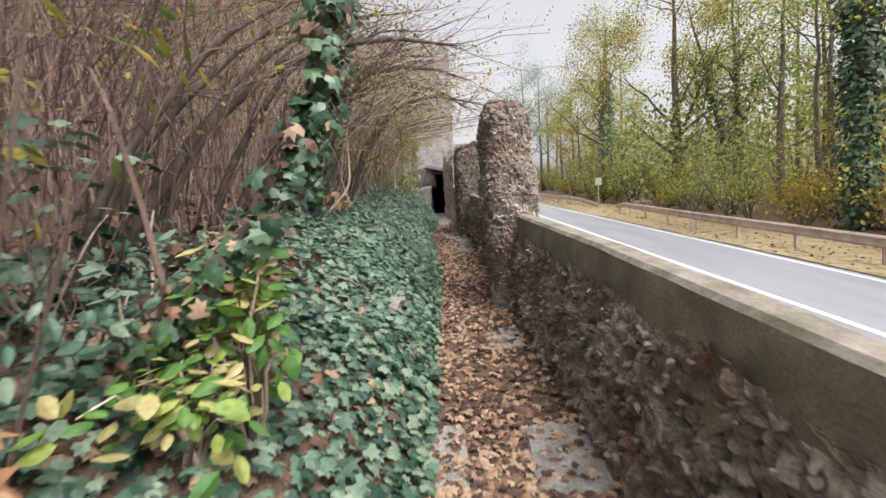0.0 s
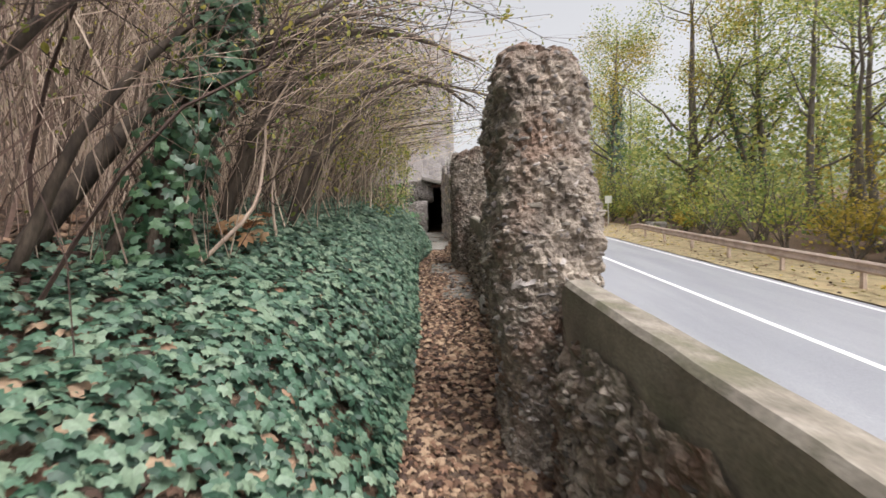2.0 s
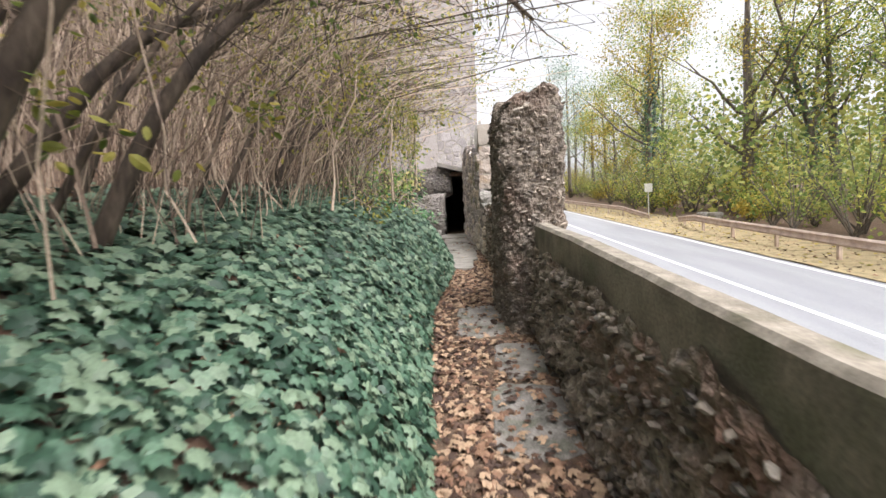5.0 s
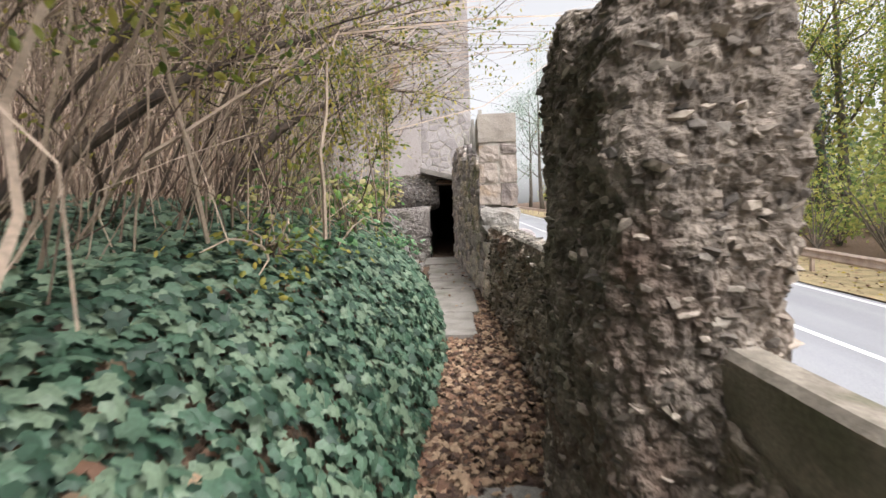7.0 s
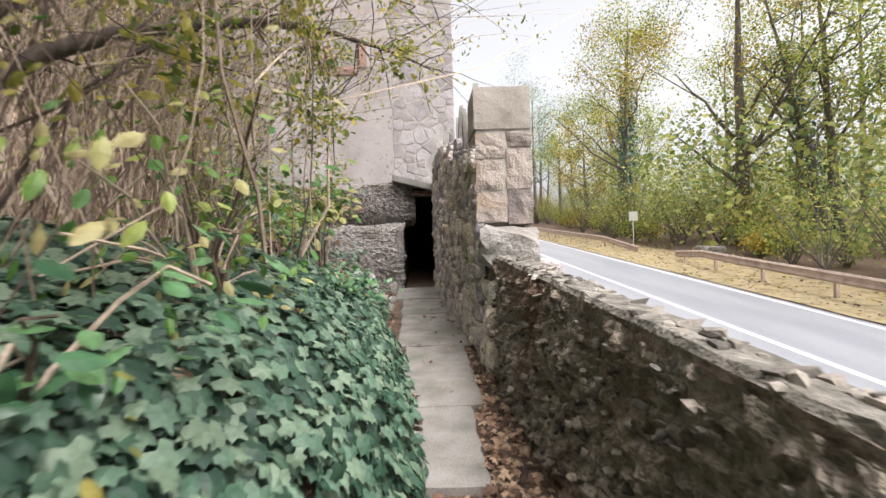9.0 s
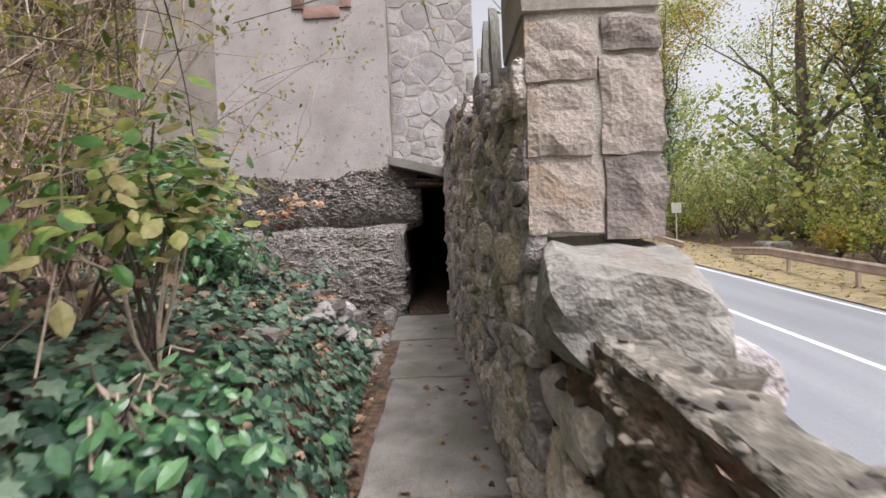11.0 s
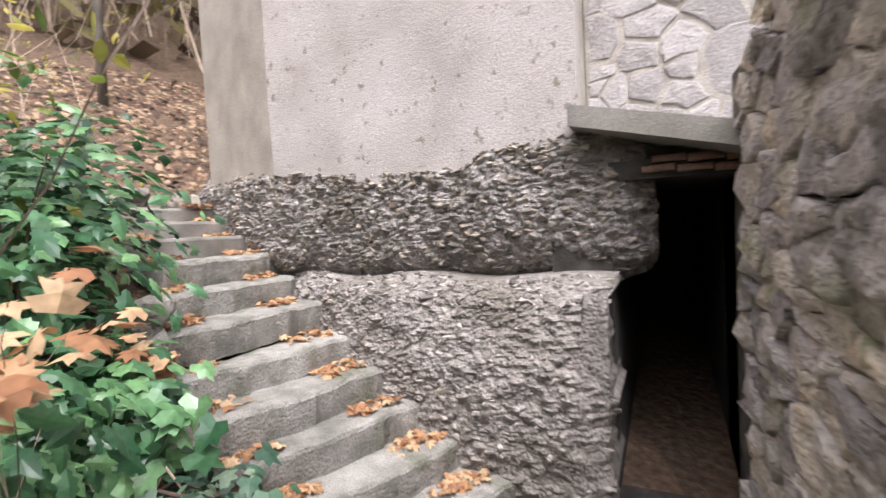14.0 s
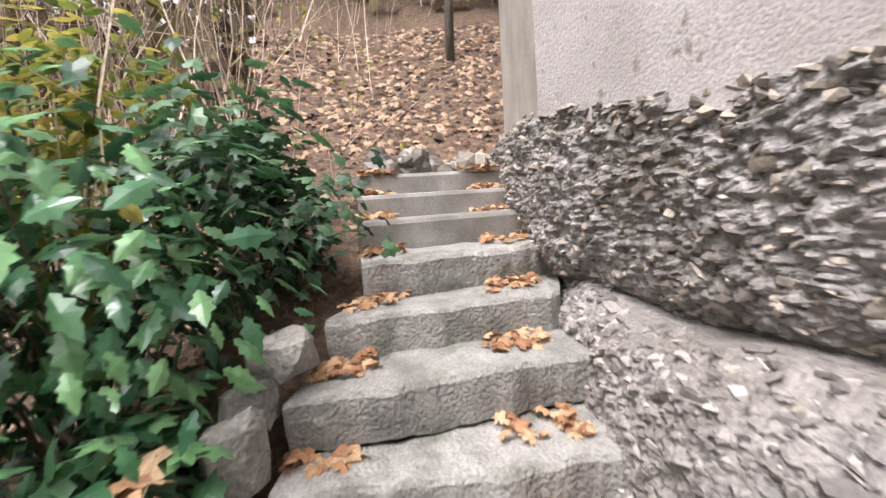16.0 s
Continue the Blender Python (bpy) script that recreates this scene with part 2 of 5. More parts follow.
IVY = np.array([(0, 0), (.30, -.20), (.50, .08), (.34, .30), (.40, .62), (.14, .62), (0, 1.0), (-.14, .62), (-.40, .62), (-.34, .30), (-.50, .08), (-.30, -.20)])
OVAL = np.array([(0, 0), (.2, .2), (.27, .5), (.16, .8), (0, 1.0), (-.16, .8), (-.27, .5), (-.2, .2)])
MAPLE = np.array([(0, 0), (.35, .0), (.55, .30), (.25, .38), (.42, .75), (.14, .68), (0, 1.0), (-.14, .68), (-.42, .75), (-.25, .38), (-.55, .30), (-.35, 0)])
HOLLY = np.array([(0, 0), (.14, .12), (.12, .22), (.27, .34), (.20, .46), (.28, .60), (.15, .70), (.13, .84), (0, 1.08), (-.13, .84), (-.15, .70), (-.28, .60), (-.20, .46), (-.27, .34), (-.12, .22), (-.14, .12)])
QUAD = np.array([(0, 0), (.35, .45), (0, 1.0), (-.35, .45)])


def leaves(points, normals, sizes, shape, curl=.12, fan=True, seed=1, droop=None):
    """Leaves laid at points, facing their normals, turned at random about them (or hanging along droop)."""
    r = np.random.default_rng(seed)
    p, nn, s = np.asarray(points, float), np.asarray(normals, float), np.asarray(sizes, float)
    m = len(p)
    nn = nn / (np.linalg.norm(nn, axis=1)[:, None] + 1e-9)
    if droop is None:
        t = r.normal(size=(m, 3))
    else:
        t = np.asarray(droop, float) + r.normal(size=(m, 3)) * .35
    t -= nn * (t * nn).sum(1)[:, None]
    t /= np.linalg.norm(t, axis=1)[:, None] + 1e-9
    b = np.cross(nn, t)
    k = len(shape)
    c = shape[:, 1].mean()
    z = -curl * (np.abs(shape[:, 0]) * 1.6 + (shape[:, 1] - c) ** 2 * 1.5)
    jit = 1 + r.normal(size=(m, 1)) * .25
    v = p[:, None] + (b[:, None] * shape[None, :, 0, None] + t[:, None] * (shape[None, :, 1, None] - c) + nn[:, None] * (z[None, :, None] * jit[:, :, None])) * s[:, None, None]
    if fan:
        v = np.concatenate([v, p[:, None] + nn[:, None] * (0.02 * s[:, None, None])], axis=1)
        k1 = k + 1
        tri = np.array([(i, (i + 1) % k, k) for i in range(k)])
    else:
        k1 = k
        tri = np.array([tuple(range(k))])
    f = (tri[None] + (np.arange(m) * k1)[:, None, None]).reshape(-1, tri.shape[1])
    return v.reshape(-1, 3), f


def lump(seed, w, d, h, rough=.18, cuts=2):
    """An angular stone about the origin, resting on z = 0."""
    bm = bmesh.new()
    bmesh.ops.create_icosphere(bm, subdivisions=cuts, radius=.5)
    for v in bm.verts:
        c = v.co
        q = Vector((max(-.36, min(.36, c.x)), max(-.36, min(.36, c.y)), max(-.33, min(.33, c.z)))) * 1.32
        k = 1 + rough * noise.noise(c * 2.1 + Vector((seed * 7.3, 0, 0))) * 1.6
        v.co = Vector((q.x * w * k, q.y * d * k, (q.z * k + .45) * h))
    vs, fs = [tuple(v.co) for v in bm.verts], [tuple(v.index for v in f.verts) for f in bm.faces]
    bm.free()
    return np.array(vs), fs


def clip(poly, nx, ny, c):
    out = []
    for i, a in enumerate(poly):
        b = poly[(i + 1) % len(poly)]
        da, db = a[0] * nx + a[1] * ny - c, b[0] * nx + b[1] * ny - c
        if da <= 0:
            out.append(a)
        if da * db < 0:
            k = da / (da - db)
            out.append((a[0] + (b[0] - a[0]) * k, a[1] + (b[1] - a[1]) * k))
    return out


def rubble_cells(u0, u1, v0, v1, size, count, seed, aspect=1.5, gap=.006):
    """Random rubble of large and small stones: a weighted division of a rectangle, wider than high."""
    r = np.random.default_rng(seed)
    pts = []
    tries = 0
    while len(pts) < count and tries < 60000:
        tries += 1
        k = size * (.32 + .85 * r.random() ** 2.2) * (1 if tries < 25000 else .6)
        p = (r.uniform(u0, u1), r.uniform(v0, v1) * aspect)
        if all((p[0] - q[0]) ** 2 + (p[1] - q[1]) ** 2 > ((k + q[2]) * .86) ** 2 for q in pts):
            pts.append((*p, k))
    out = []
    for i, a in enumerate(pts):
        poly = [(u0, v0 * aspect), (u1, v0 * aspect), (u1, v1 * aspect), (u0, v1 * aspect)]
        for k, b in enumerate(pts):
            nx, ny = b[0] - a[0], b[1] - a[1]
            ln = math.hypot(nx, ny)
            if k == i or ln > size * 6:
                continue
            nx, ny = nx / ln, ny / ln
            cut = (ln * ln + a[2] ** 2 - b[2] ** 2) / (2 * ln)
            poly = clip(poly, nx, ny, a[0] * nx + a[1] * ny + cut - gap * r.uniform(.4, 1.6))
            if len(poly) < 3:
                break
        if len(poly) >= 3:
            out.append([(p[0], p[1] / aspect) for p in poly])
    return out


def stone_from(poly, at, thick, seed, dome=.02, rough=1.0, wobble=.006):
    """One stone of a wall: its outline in (u, v), laid by at(u, v, out), with worn edges."""
    r = np.random.default_rng(seed)
    full = []
    for i, a in enumerate(poly):
        b = poly[(i + 1) % len(poly)]
        k = max(1, int(math.hypot(b[0] - a[0], b[1] - a[1]) / .07))
        for q in range(k):
            full.append((a[0] + (b[0] - a[0]) * q / k, a[1] + (b[1] - a[1]) * q / k))
    cu, cv = np.mean([p[0] for p in full]), np.mean([p[1] for p in full])
    k = len(full)
    wob = r.uniform(-wobble, wobble, size=(k, 2))
    tilt = r.uniform(-.05, .05, size=2)
    vs = []
    for ring, (shrink, out) in enumerate(((1.0, -.05), (1.0, thick * .6), (.965, thick * .97), (.88, thick + dome * .5), (.58, thick + dome), (.27, thick + dome * 1.2))):
        for i, (u, v) in enumerate(full):
            uu, vv = cu + (u + wob[i][0] - cu) * shrink, cv + (v + wob[i][1] - cv) * shrink
            o = out
            if ring >= 2:
                o += tilt[0] * (uu - cu) + tilt[1] * (vv - cv) + rough * (.020 * noise.noise(Vector((uu * 9, vv * 9, seed * 1.7))) + .012 * noise.noise(Vector((uu * 25, vv * 25, seed))))
            vs.append(at(uu, vv, o))
    fs = [(q * k + i, q * k + (i + 1) % k, (q + 1) * k + (i + 1) % k, (q + 1) * k + i) for q in range(5) for i in range(k)]
    fs.append(tuple(range(5 * k, 6 * k)))
    return np.array(vs), fs


# ---- lie of the land ----
FLOOR_Y = [-40, .5, 5.2, 7.7, 11.35, 13.76, 17.7, 19.8, 30, 140]
FLOOR_Z = [-4.2, .20, .70, .92, 1.345, 1.50, 1.72, 1.87, 2.7, 11.0]


def floor_z(y):
    return float(np.interp(y, FLOOR_Y, FLOOR_Z))


def road_z(y):
    return .44 + .077 * (y - 19)


def wall_x(y):
    """The inner face of the roadside wall."""
    return .72 - .035 * (y - 5.2)


def top_z(y):
    """The top of the roadside wall."""
    return float(np.interp(y, [-40, 1.4, 3, 5, 6.6, 7.8, 9.5, 10.5, 12, 13, 15.2, 17], [-2.2, 1.37, 1.53, 1.69, 1.85, 1.945, 2.115, 2.19, 2.34, 2.42, 2.565, 2.70]))


EDGE_Y = [-40, 0, 4, 7.5, 9.5, 11, 13.3, 15, 16.8, 18.5, 140]
EDGE_X = [-.2, -.2, -.17, -.2, -.36, -.46, -.30, -.42, -.75, -.85, -.85]
STEPS = [  # nosing: height, its end at the wall, its far end
    (2.02, (-1.10, 19.92), (-1.62, 18.98)), (2.19, (-1.42, 19.93), (-1.84, 19.02)), (2.36, (-1.72, 19.95), (-2.05, 19.06)),
    (2.545, (-2.00, 19.98), (-2.26, 19.00)), (2.71, (-2.31, 20.05), (-2.52, 19.04)), (2.92, (-2.62, 20.10), (-2.70, 19.10)),
    (3.09, (-2.95, 20.18), (-2.98, 19.26)), (3.27, (-3.29, 20.38), (-3.24, 19.46)), (3.43, (-3.65, 20.50), (-3.60, 19.50)),
    (3.57, (-3.97, 20.58), (-3.95, 19.56)), (3.71, (-4.30, 20.66), (-4.30, 19.64))]


def step_ramp(x):
    return float(np.interp(-x, [.6, 1.1, 1.72, 2.31, 2.95, 3.65, 4.3, 5.2, 8, 14, 60], [1.72, 1.80, 2.12, 2.45, 2.82, 3.2, 3.48, 3.95, 5.7, 9.4, 34]))


def ground_z(x, y):
    f = floor_z(y)
    if x > 1.0 - .035 * (y - 5.2) + .02:
        r = road_z(y)
        if x > 10.2:
            return r + .02 + .05 * max(0, x - 14) * (1 if x < 40 else 0) + (1.3 + .02 * (x - 40) if x >= 40 else 0)
        return r - .04
    e = float(np.interp(y, EDGE_Y, EDGE_X))
    if x >= e:
        return f - .03
    d = e - x
    k = float(np.interp(y, [-5, 3, 7, 11.5, 13, 16, 18, 19], [.8, .85, 1.22, 1.16, 1.2, .98, .78, .75]))
    w = float(np.interp(y, [-5, 5, 9, 12, 16, 18], [.95, .78, .66, .45, .42, .55]))
    h = k * (1 - math.exp(-d / w)) + .10 * max(0, d - 1.0) + .22 * max(0, d - 4.5)
    h += .07 * fbm(x * 1.3, y * 1.3, 3.1, 3) * min(1, d * 2)
    z = f + h
    if y > 18.6:
        s = step_ramp(x) - .10
        m = min(1.0, (y - 18.6) / .35)
        z = z + (s - z) * m
        if y > 20.6:
            z += .12 * (min(y, 60) - 20.6) * min(1, max(0, (-x - 3.6)) / 2)
    return z


xs = [-1500, -500, -160, -70, -40, -26, -18, -13, -10, -8, -6.5, -5.5, -4.8] + [-4.3 + .14 * i for i in range(32)] + [.2, .35, .5, .62, .9, 1.25, 1.6, 2.4, 3.4, 6.5, 10.1, 10.4, 12, 14, 18, 24, 32, 39.9, 40, 60, 110, 300, 1500]
ys = [-1500, -300, -80, -30, -12, -7, -4] + [-3 + .16 * i for i in range(157)] + [22.6, 23.5, 25, 28, 32, 38, 46, 56, 70, 90, 120, 200, 500, 1500]
gv = [(x, y, ground_z(x, max(-40, min(140, y)))) for y in ys for x in xs]
nx_ = len(xs)
gf = [(j * nx_ + i, j * nx_ + i + 1, (j + 1) * nx_ + i + 1, (j + 1) * nx_ + i) for j in range(len(ys) - 1) for i in range(nx_ - 1)]
ground = mesh("ground", gv, gf, M_soil, label="brown leaf-strewn woodland ground rising in a bank", category="ground", kind="structure", smooth=True)

# the road, its lines and the verge beyond
ry = [-60 + 4 * i for i in range(51)]


def ribbon(x0, x1, dz, y_list=ry, edge=0.0, seed=0):
    v, f = [], []
    for i, y in enumerate(y_list):
        w0 = edge * noise.noise(Vector((seed, y * .7, 0)))
        v += [(x0 + w0, y, road_z(y) + dz), (x1, y, road_z(y) + dz)]
    return v, [(2 * i, 2 * i + 1, 2 * i + 3, 2 * i + 2) for i in range(len(y_list) - 1)]


road = mesh("road", *ribbon(3.2, 9.75, .0), M_asphalt, label="pale grey two-lane asphalt road, slightly worn", category="road", kind="structure")
for x0, x1, nm in ((6.53, 6.67, "centre_line"), (9.42, 9.54, "edge_line"), (3.42, 3.54, "edge_line")):
    part(nm, *ribbon(x0, x1, .004), M_paint, road, "white painted road line")
fine_y = [-30 + .8 * i for i in range(190)]
verge = mesh("verge", *ribbon(9.76, 14.5, .03, fine_y, .12, 5), M_verge, label="dry grass verge strewn with yellow leaves", category="verge", kind="structure")
mesh("verge_near", *ribbon(.98, 3.19, -.01, [-30 + 1.5 * i for i in range(31)] + [17, 30, 60, 100, 140]), M_verge, label="narrow grassy strip between wall and road", category="verge", kind="structure")

# ---- the path ----
py = [-4 + .12 * i for i in range(200)]
pv, pf = [], []
for y in py:
    e = float(np.interp(y, EDGE_Y, EDGE_X)) - .12
    w = wall_x(y) + .05 if y < 15.6 else .34 - .077 * (y - 15.8)
    for i in range(9):
        x = e + (w - e) * i / 8
        pv.append((x, y, floor_z(y) + .012 * fbm(x * 3, y * 3, 0, 3)))
pf = [(j * 9 + i, j * 9 + i + 1, j * 9 + i + 10, j * 9 + i + 9) for j in range(len(py) - 1) for i in range(8)]
path = mesh("path", pv, pf, M_soil, label="narrow sloping footpath of trodden earth covered in leaves", category="path", kind="structure", smooth=True)


def slab(x0, x1, y0, y1, lift, seed, snug=False):
    """A worn paving slab with an uneven outline."""
    r = np.random.default_rng(seed)
    top, n = [], 48 if snug else 18
    cx, cy, hx, hy = (x0 + x1) / 2, (y0 + y1) / 2, (x1 - x0) / 2, (y1 - y0) / 2
    for i in range(n):
        a = 2 * math.pi * i / n
        c, s = math.cos(a), math.sin(a)
        k = (1 / max(abs(c), abs(s)) * .92 + r.uniform(-.05, .05)) if not snug else 1 / max(abs(c), abs(s)) + (r.uniform(-.05, .05) if abs(c) > abs(s) else .004)
        top.append((cx + hx * c * k, cy + hy * s * k))
    v = [(x, y, floor_z(y) - .05) for x, y in top] + [(x, y, floor_z(y) + lift - .012) for x, y in top]
    v += [(cx + (x - cx) * (.97 if snug else .95), cy + (y - cy) * (.999 if snug else .95), floor_z(y) + lift + .004 * r.normal()) for x, y in top]
    f = [(i, (i + 1) % n, n + (i + 1) % n, n + i) for i in range(n)] + [(n + i, n + (i + 1) % n, 2 * n + (i + 1) % n, 2 * n + i) for i in range(n)]
    f.append(tuple(range(2 * n, 3 * n)))
    return v, f


for i, (x0, x1, y0, y1) in enumerate(((-.20, .06, 2.55, 3.15), (-.10, .12, 1.9, 2.5), (.36, .74, 2.5, 3.15), (.28, .62, 4.25, 4.75), (.05, .52, 8.9, 9.75), (.12, .50, 9.8, 10.45),
                                      (-.18, .30, 10.55, 11.5))):
    part("paving_slab", *slab(x0, x1, y0, y1, .014, i), M_step, path, "worn grey paving slab")
for i, (y0, y1) in enumerate(((13.75, 14.7), (14.705, 16.21), (16.215, 17.80), (17.805, 18.86), (18.865, 19.95))):
    x0, x1 = (-.40, .06) if y0 < 14 else (-.45, .14) if y0 < 15 else (-.55, .25) if y0 < 16.5 else (-.60, .12) if y0 < 18.5 else (-.72, .02)
    part("paving_slab", *slab(x0, x1, y0, y1, .035 + .012 * (i == 4), 30 + i, True), M_concrete, path, "worn concrete paving slab")


# ---- rubble masonry ----
def rubble_noise(a, b, s):
    v = .030 * fbm(a * 3.2, b * 4.5, s, 3)
    d = noise.voronoi(Vector((a * 9, b * 13, s)))[0]
    v += .042 * (d[1] - d[0]) - .014
    d2 = noise.voronoi(Vector((a * 18, b * 40, s + 5)))[0]
    return v + .020 * (d2[1] - d2[0]) + .006 * noise.noise(Vector((a * 45, b * 45, s)))


SHARDS = []
for i in range(7):
    v_, f_ = lump(i + 40, .062 + .02 * (i % 3), .05, .026 + .012 * (i % 2), .35, 1)
    me_ = bpy.data.meshes.new("stone")
    me_.from_pydata((v_ - np.array([0, 0, .014])).tolist(), [], f_)
    me_.materials.append(M_shard)
    SHARDS.append(me_)


def pebble_noise(a, b, s):
    """Relief of a pebbly conglomerate."""
    v = .035 * fbm(a * 1.8, b * 1.8, s, 3)
    d = noise.voronoi(Vector((a * 13, b * 13, s)))[0]
    e = noise.voronoi(Vector((a * 27 + 3, b * 31, s + 5)))[0]
    g = noise.voronoi(Vector((a * 11 + 7, b * 30, s + 9)))[0]
    return v - .026 * d[0] - .014 * e[0] + .026 * (g[1] - g[0]) + .010 + .005 * noise.noise(Vector((a * 50, b * 50, s)))


def set_stone(parent, p, nrm, k, size=1.0):
    ob = new("stone", SHARDS[k % len(SHARDS)])
    q = Vector(nrm).to_track_quat("Y", "Z")
    m = Matrix.LocRotScale(Vector(p) - Vector(nrm).normalized() * .012 - parent.location, q @ Euler((rng.uniform(-.35, .35), rng.uniform(-.3, .3), rng.uniform(-.5, .5))).to_quaternion(),
                           Vector((rng.uniform(.45, 1.25), rng.uniform(.5, .8), rng.uniform(.5, 1.3))) * size)
    ob.parent = parent
    ob.matrix_local = m


def shard_mass(parent, points, normals, seed, size, mat, label="small stones standing out of the mortar"):
    """Many flat stones bedded level in a face, gathered into one mesh."""
    r = np.random.default_rng(seed)
    base = []
    for i in range(6):
        a, b = lump(i + 60, 1.0, .8, .42, .4, 1)
        base.append((a - np.array([0, 0, .19]), b))
    pile = Pile()
    for p, nrm in zip(points, normals):
        a, b = base[int(r.integers(0, 6))]
        sc = r.uniform(.4, 1.0) ** 1.4 * size
        q = Vector((nrm[0], nrm[1], 0)).to_track_quat("Y", "Z") @ Euler((r.normal() * .4, r.normal() * .4, r.normal() * .7)).to_quaternion()
        m = np.array(q.to_matrix())
        pile.add((a * np.array([sc * r.uniform(.8, 1.5), sc, sc * r.uniform(.6, 1.9)])) @ m.T + np.asarray(p, float) - np.asarray(nrm, float) / np.linalg.norm(nrm) * sc * .16, b)
    part("stone_mass", *pile.all(), mat, parent, label, kind="stuff")


def pillar(name, x0, x1, y0, y1, zb, zt, seed, label, lean=0.0, waist=0.0, mat=None, amp=1.15, thing=None, slope=0.0, stones=260):
    """A broken rubble pier: rounded plan, ragged top, stones standing proud."""
    thing = thing or empty(name, ((x0 + x1) / 2, (y0 + y1) / 2, zb), label, "pillar", group="rubble piers along the wall")
    cx, cy, hx, hy = (x0 + x1) / 2, (y0 + y1) / 2, (x1 - x0) / 2, (y1 - y0) / 2
    nu, nv = 170, 120
    v = []
    for j in range(nv + 7):
        t = min(1.0, j / nv)
        inner = 1.0 if j <= nv else 1 - (j - nv) / 7.3
        for i in range(nu):
            a = 2 * math.pi * i / nu
            c, s = math.cos(a), math.sin(a)
            k = (abs(c) ** 3.6 + abs(s) ** 3.6) ** (-1 / 3.6)
            z = zb - .15 + (zt - zb + .15) * t
            arc = a * .5
            o = rubble_noise(arc, z, seed) * amp
            bulge = .05 * noise.noise(Vector((c * 1.3, s * 1.3, z * 1.6 + seed))) + waist * math.sin(t * 9 + seed) * .03
            trim = 1 - .16 * max(0, (t - .9) / .1) ** 2
            px, py_ = (hx * c * k) * trim + c * (o + bulge), (hy * s * k) * trim + s * (o + bulge)
            if inner < 1:
                px, py_ = px * inner, py_ * inner
                z += .035 * (1 - inner) + .05 * noise.noise(Vector((px * 9, py_ * 9, seed)))
            z += (.05 * noise.noise(Vector((px * 5, py_ * 5, seed * 2))) + .02 * noise.noise(Vector((px * 14, py_ * 14, seed)))) * max(0, (t - .85) / .15)
            v.append((cx + px + lean * t, cy + py_, z + slope * px / hx * t ** 4))
    f = [(j * nu + i, j * nu + (i + 1) % nu, (j + 1) * nu + (i + 1) % nu, (j + 1) * nu + i) for j in range(nv + 6) for i in range(nu)]
    f.append(tuple(range((nv + 6) * nu, (nv + 7) * nu)))
    part("masonry", v, f, mat or M_rubble, thing, "grey-brown rubble set in crumbling mortar", smooth=False)
    r = np.random.default_rng(seed)
    for q in range(stones):
        j, i = int(r.integers(6, nv - 1)), int(r.integers(0, nu))
        p = np.array(v[j * nu + i])
        nrm = np.array([p[0] - cx - lean * j / nv, (p[1] - cy) * hx / hy, .05])
        set_stone(thing, p, nrm, q)
    pick = [(int(r.integers(2, nv)), int(r.integers(0, nu))) for _ in range(1100)]
    shard_mass(thing, [v[j * nu + i] for j, i in pick], [(v[j * nu + i][0] - cx - lean * j / nv, (v[j * nu + i][1] - cy) * hx / hy, .05) for j, i in pick], seed + 50, .05, M_shard_stuff if mat is None else M_shard_dark)
    return thing


pillar("rubble_pillar", .44, .99, 5.20, 6.12, .72, 2.86, 3, "ragged grey-brown rubble pillar on the low wall", lean=-.05, waist=1)
twin = pillar("rubble_pillar", .27, .82, 10.62, 11.14, 1.27, 3.30, 9, "dark rubble pillar with a rounded stump at its back", lean=0.0, waist=.4, mat=M_rubble_brown, amp=1.05, slope=.09, stones=150)
pillar("rubble_pillar", .22, .70, 11.05, 11.5, 1.30, 3.31, 17, "", waist=.3, mat=M_rubble_brown, amp=.7, thing=twin, stones=60)


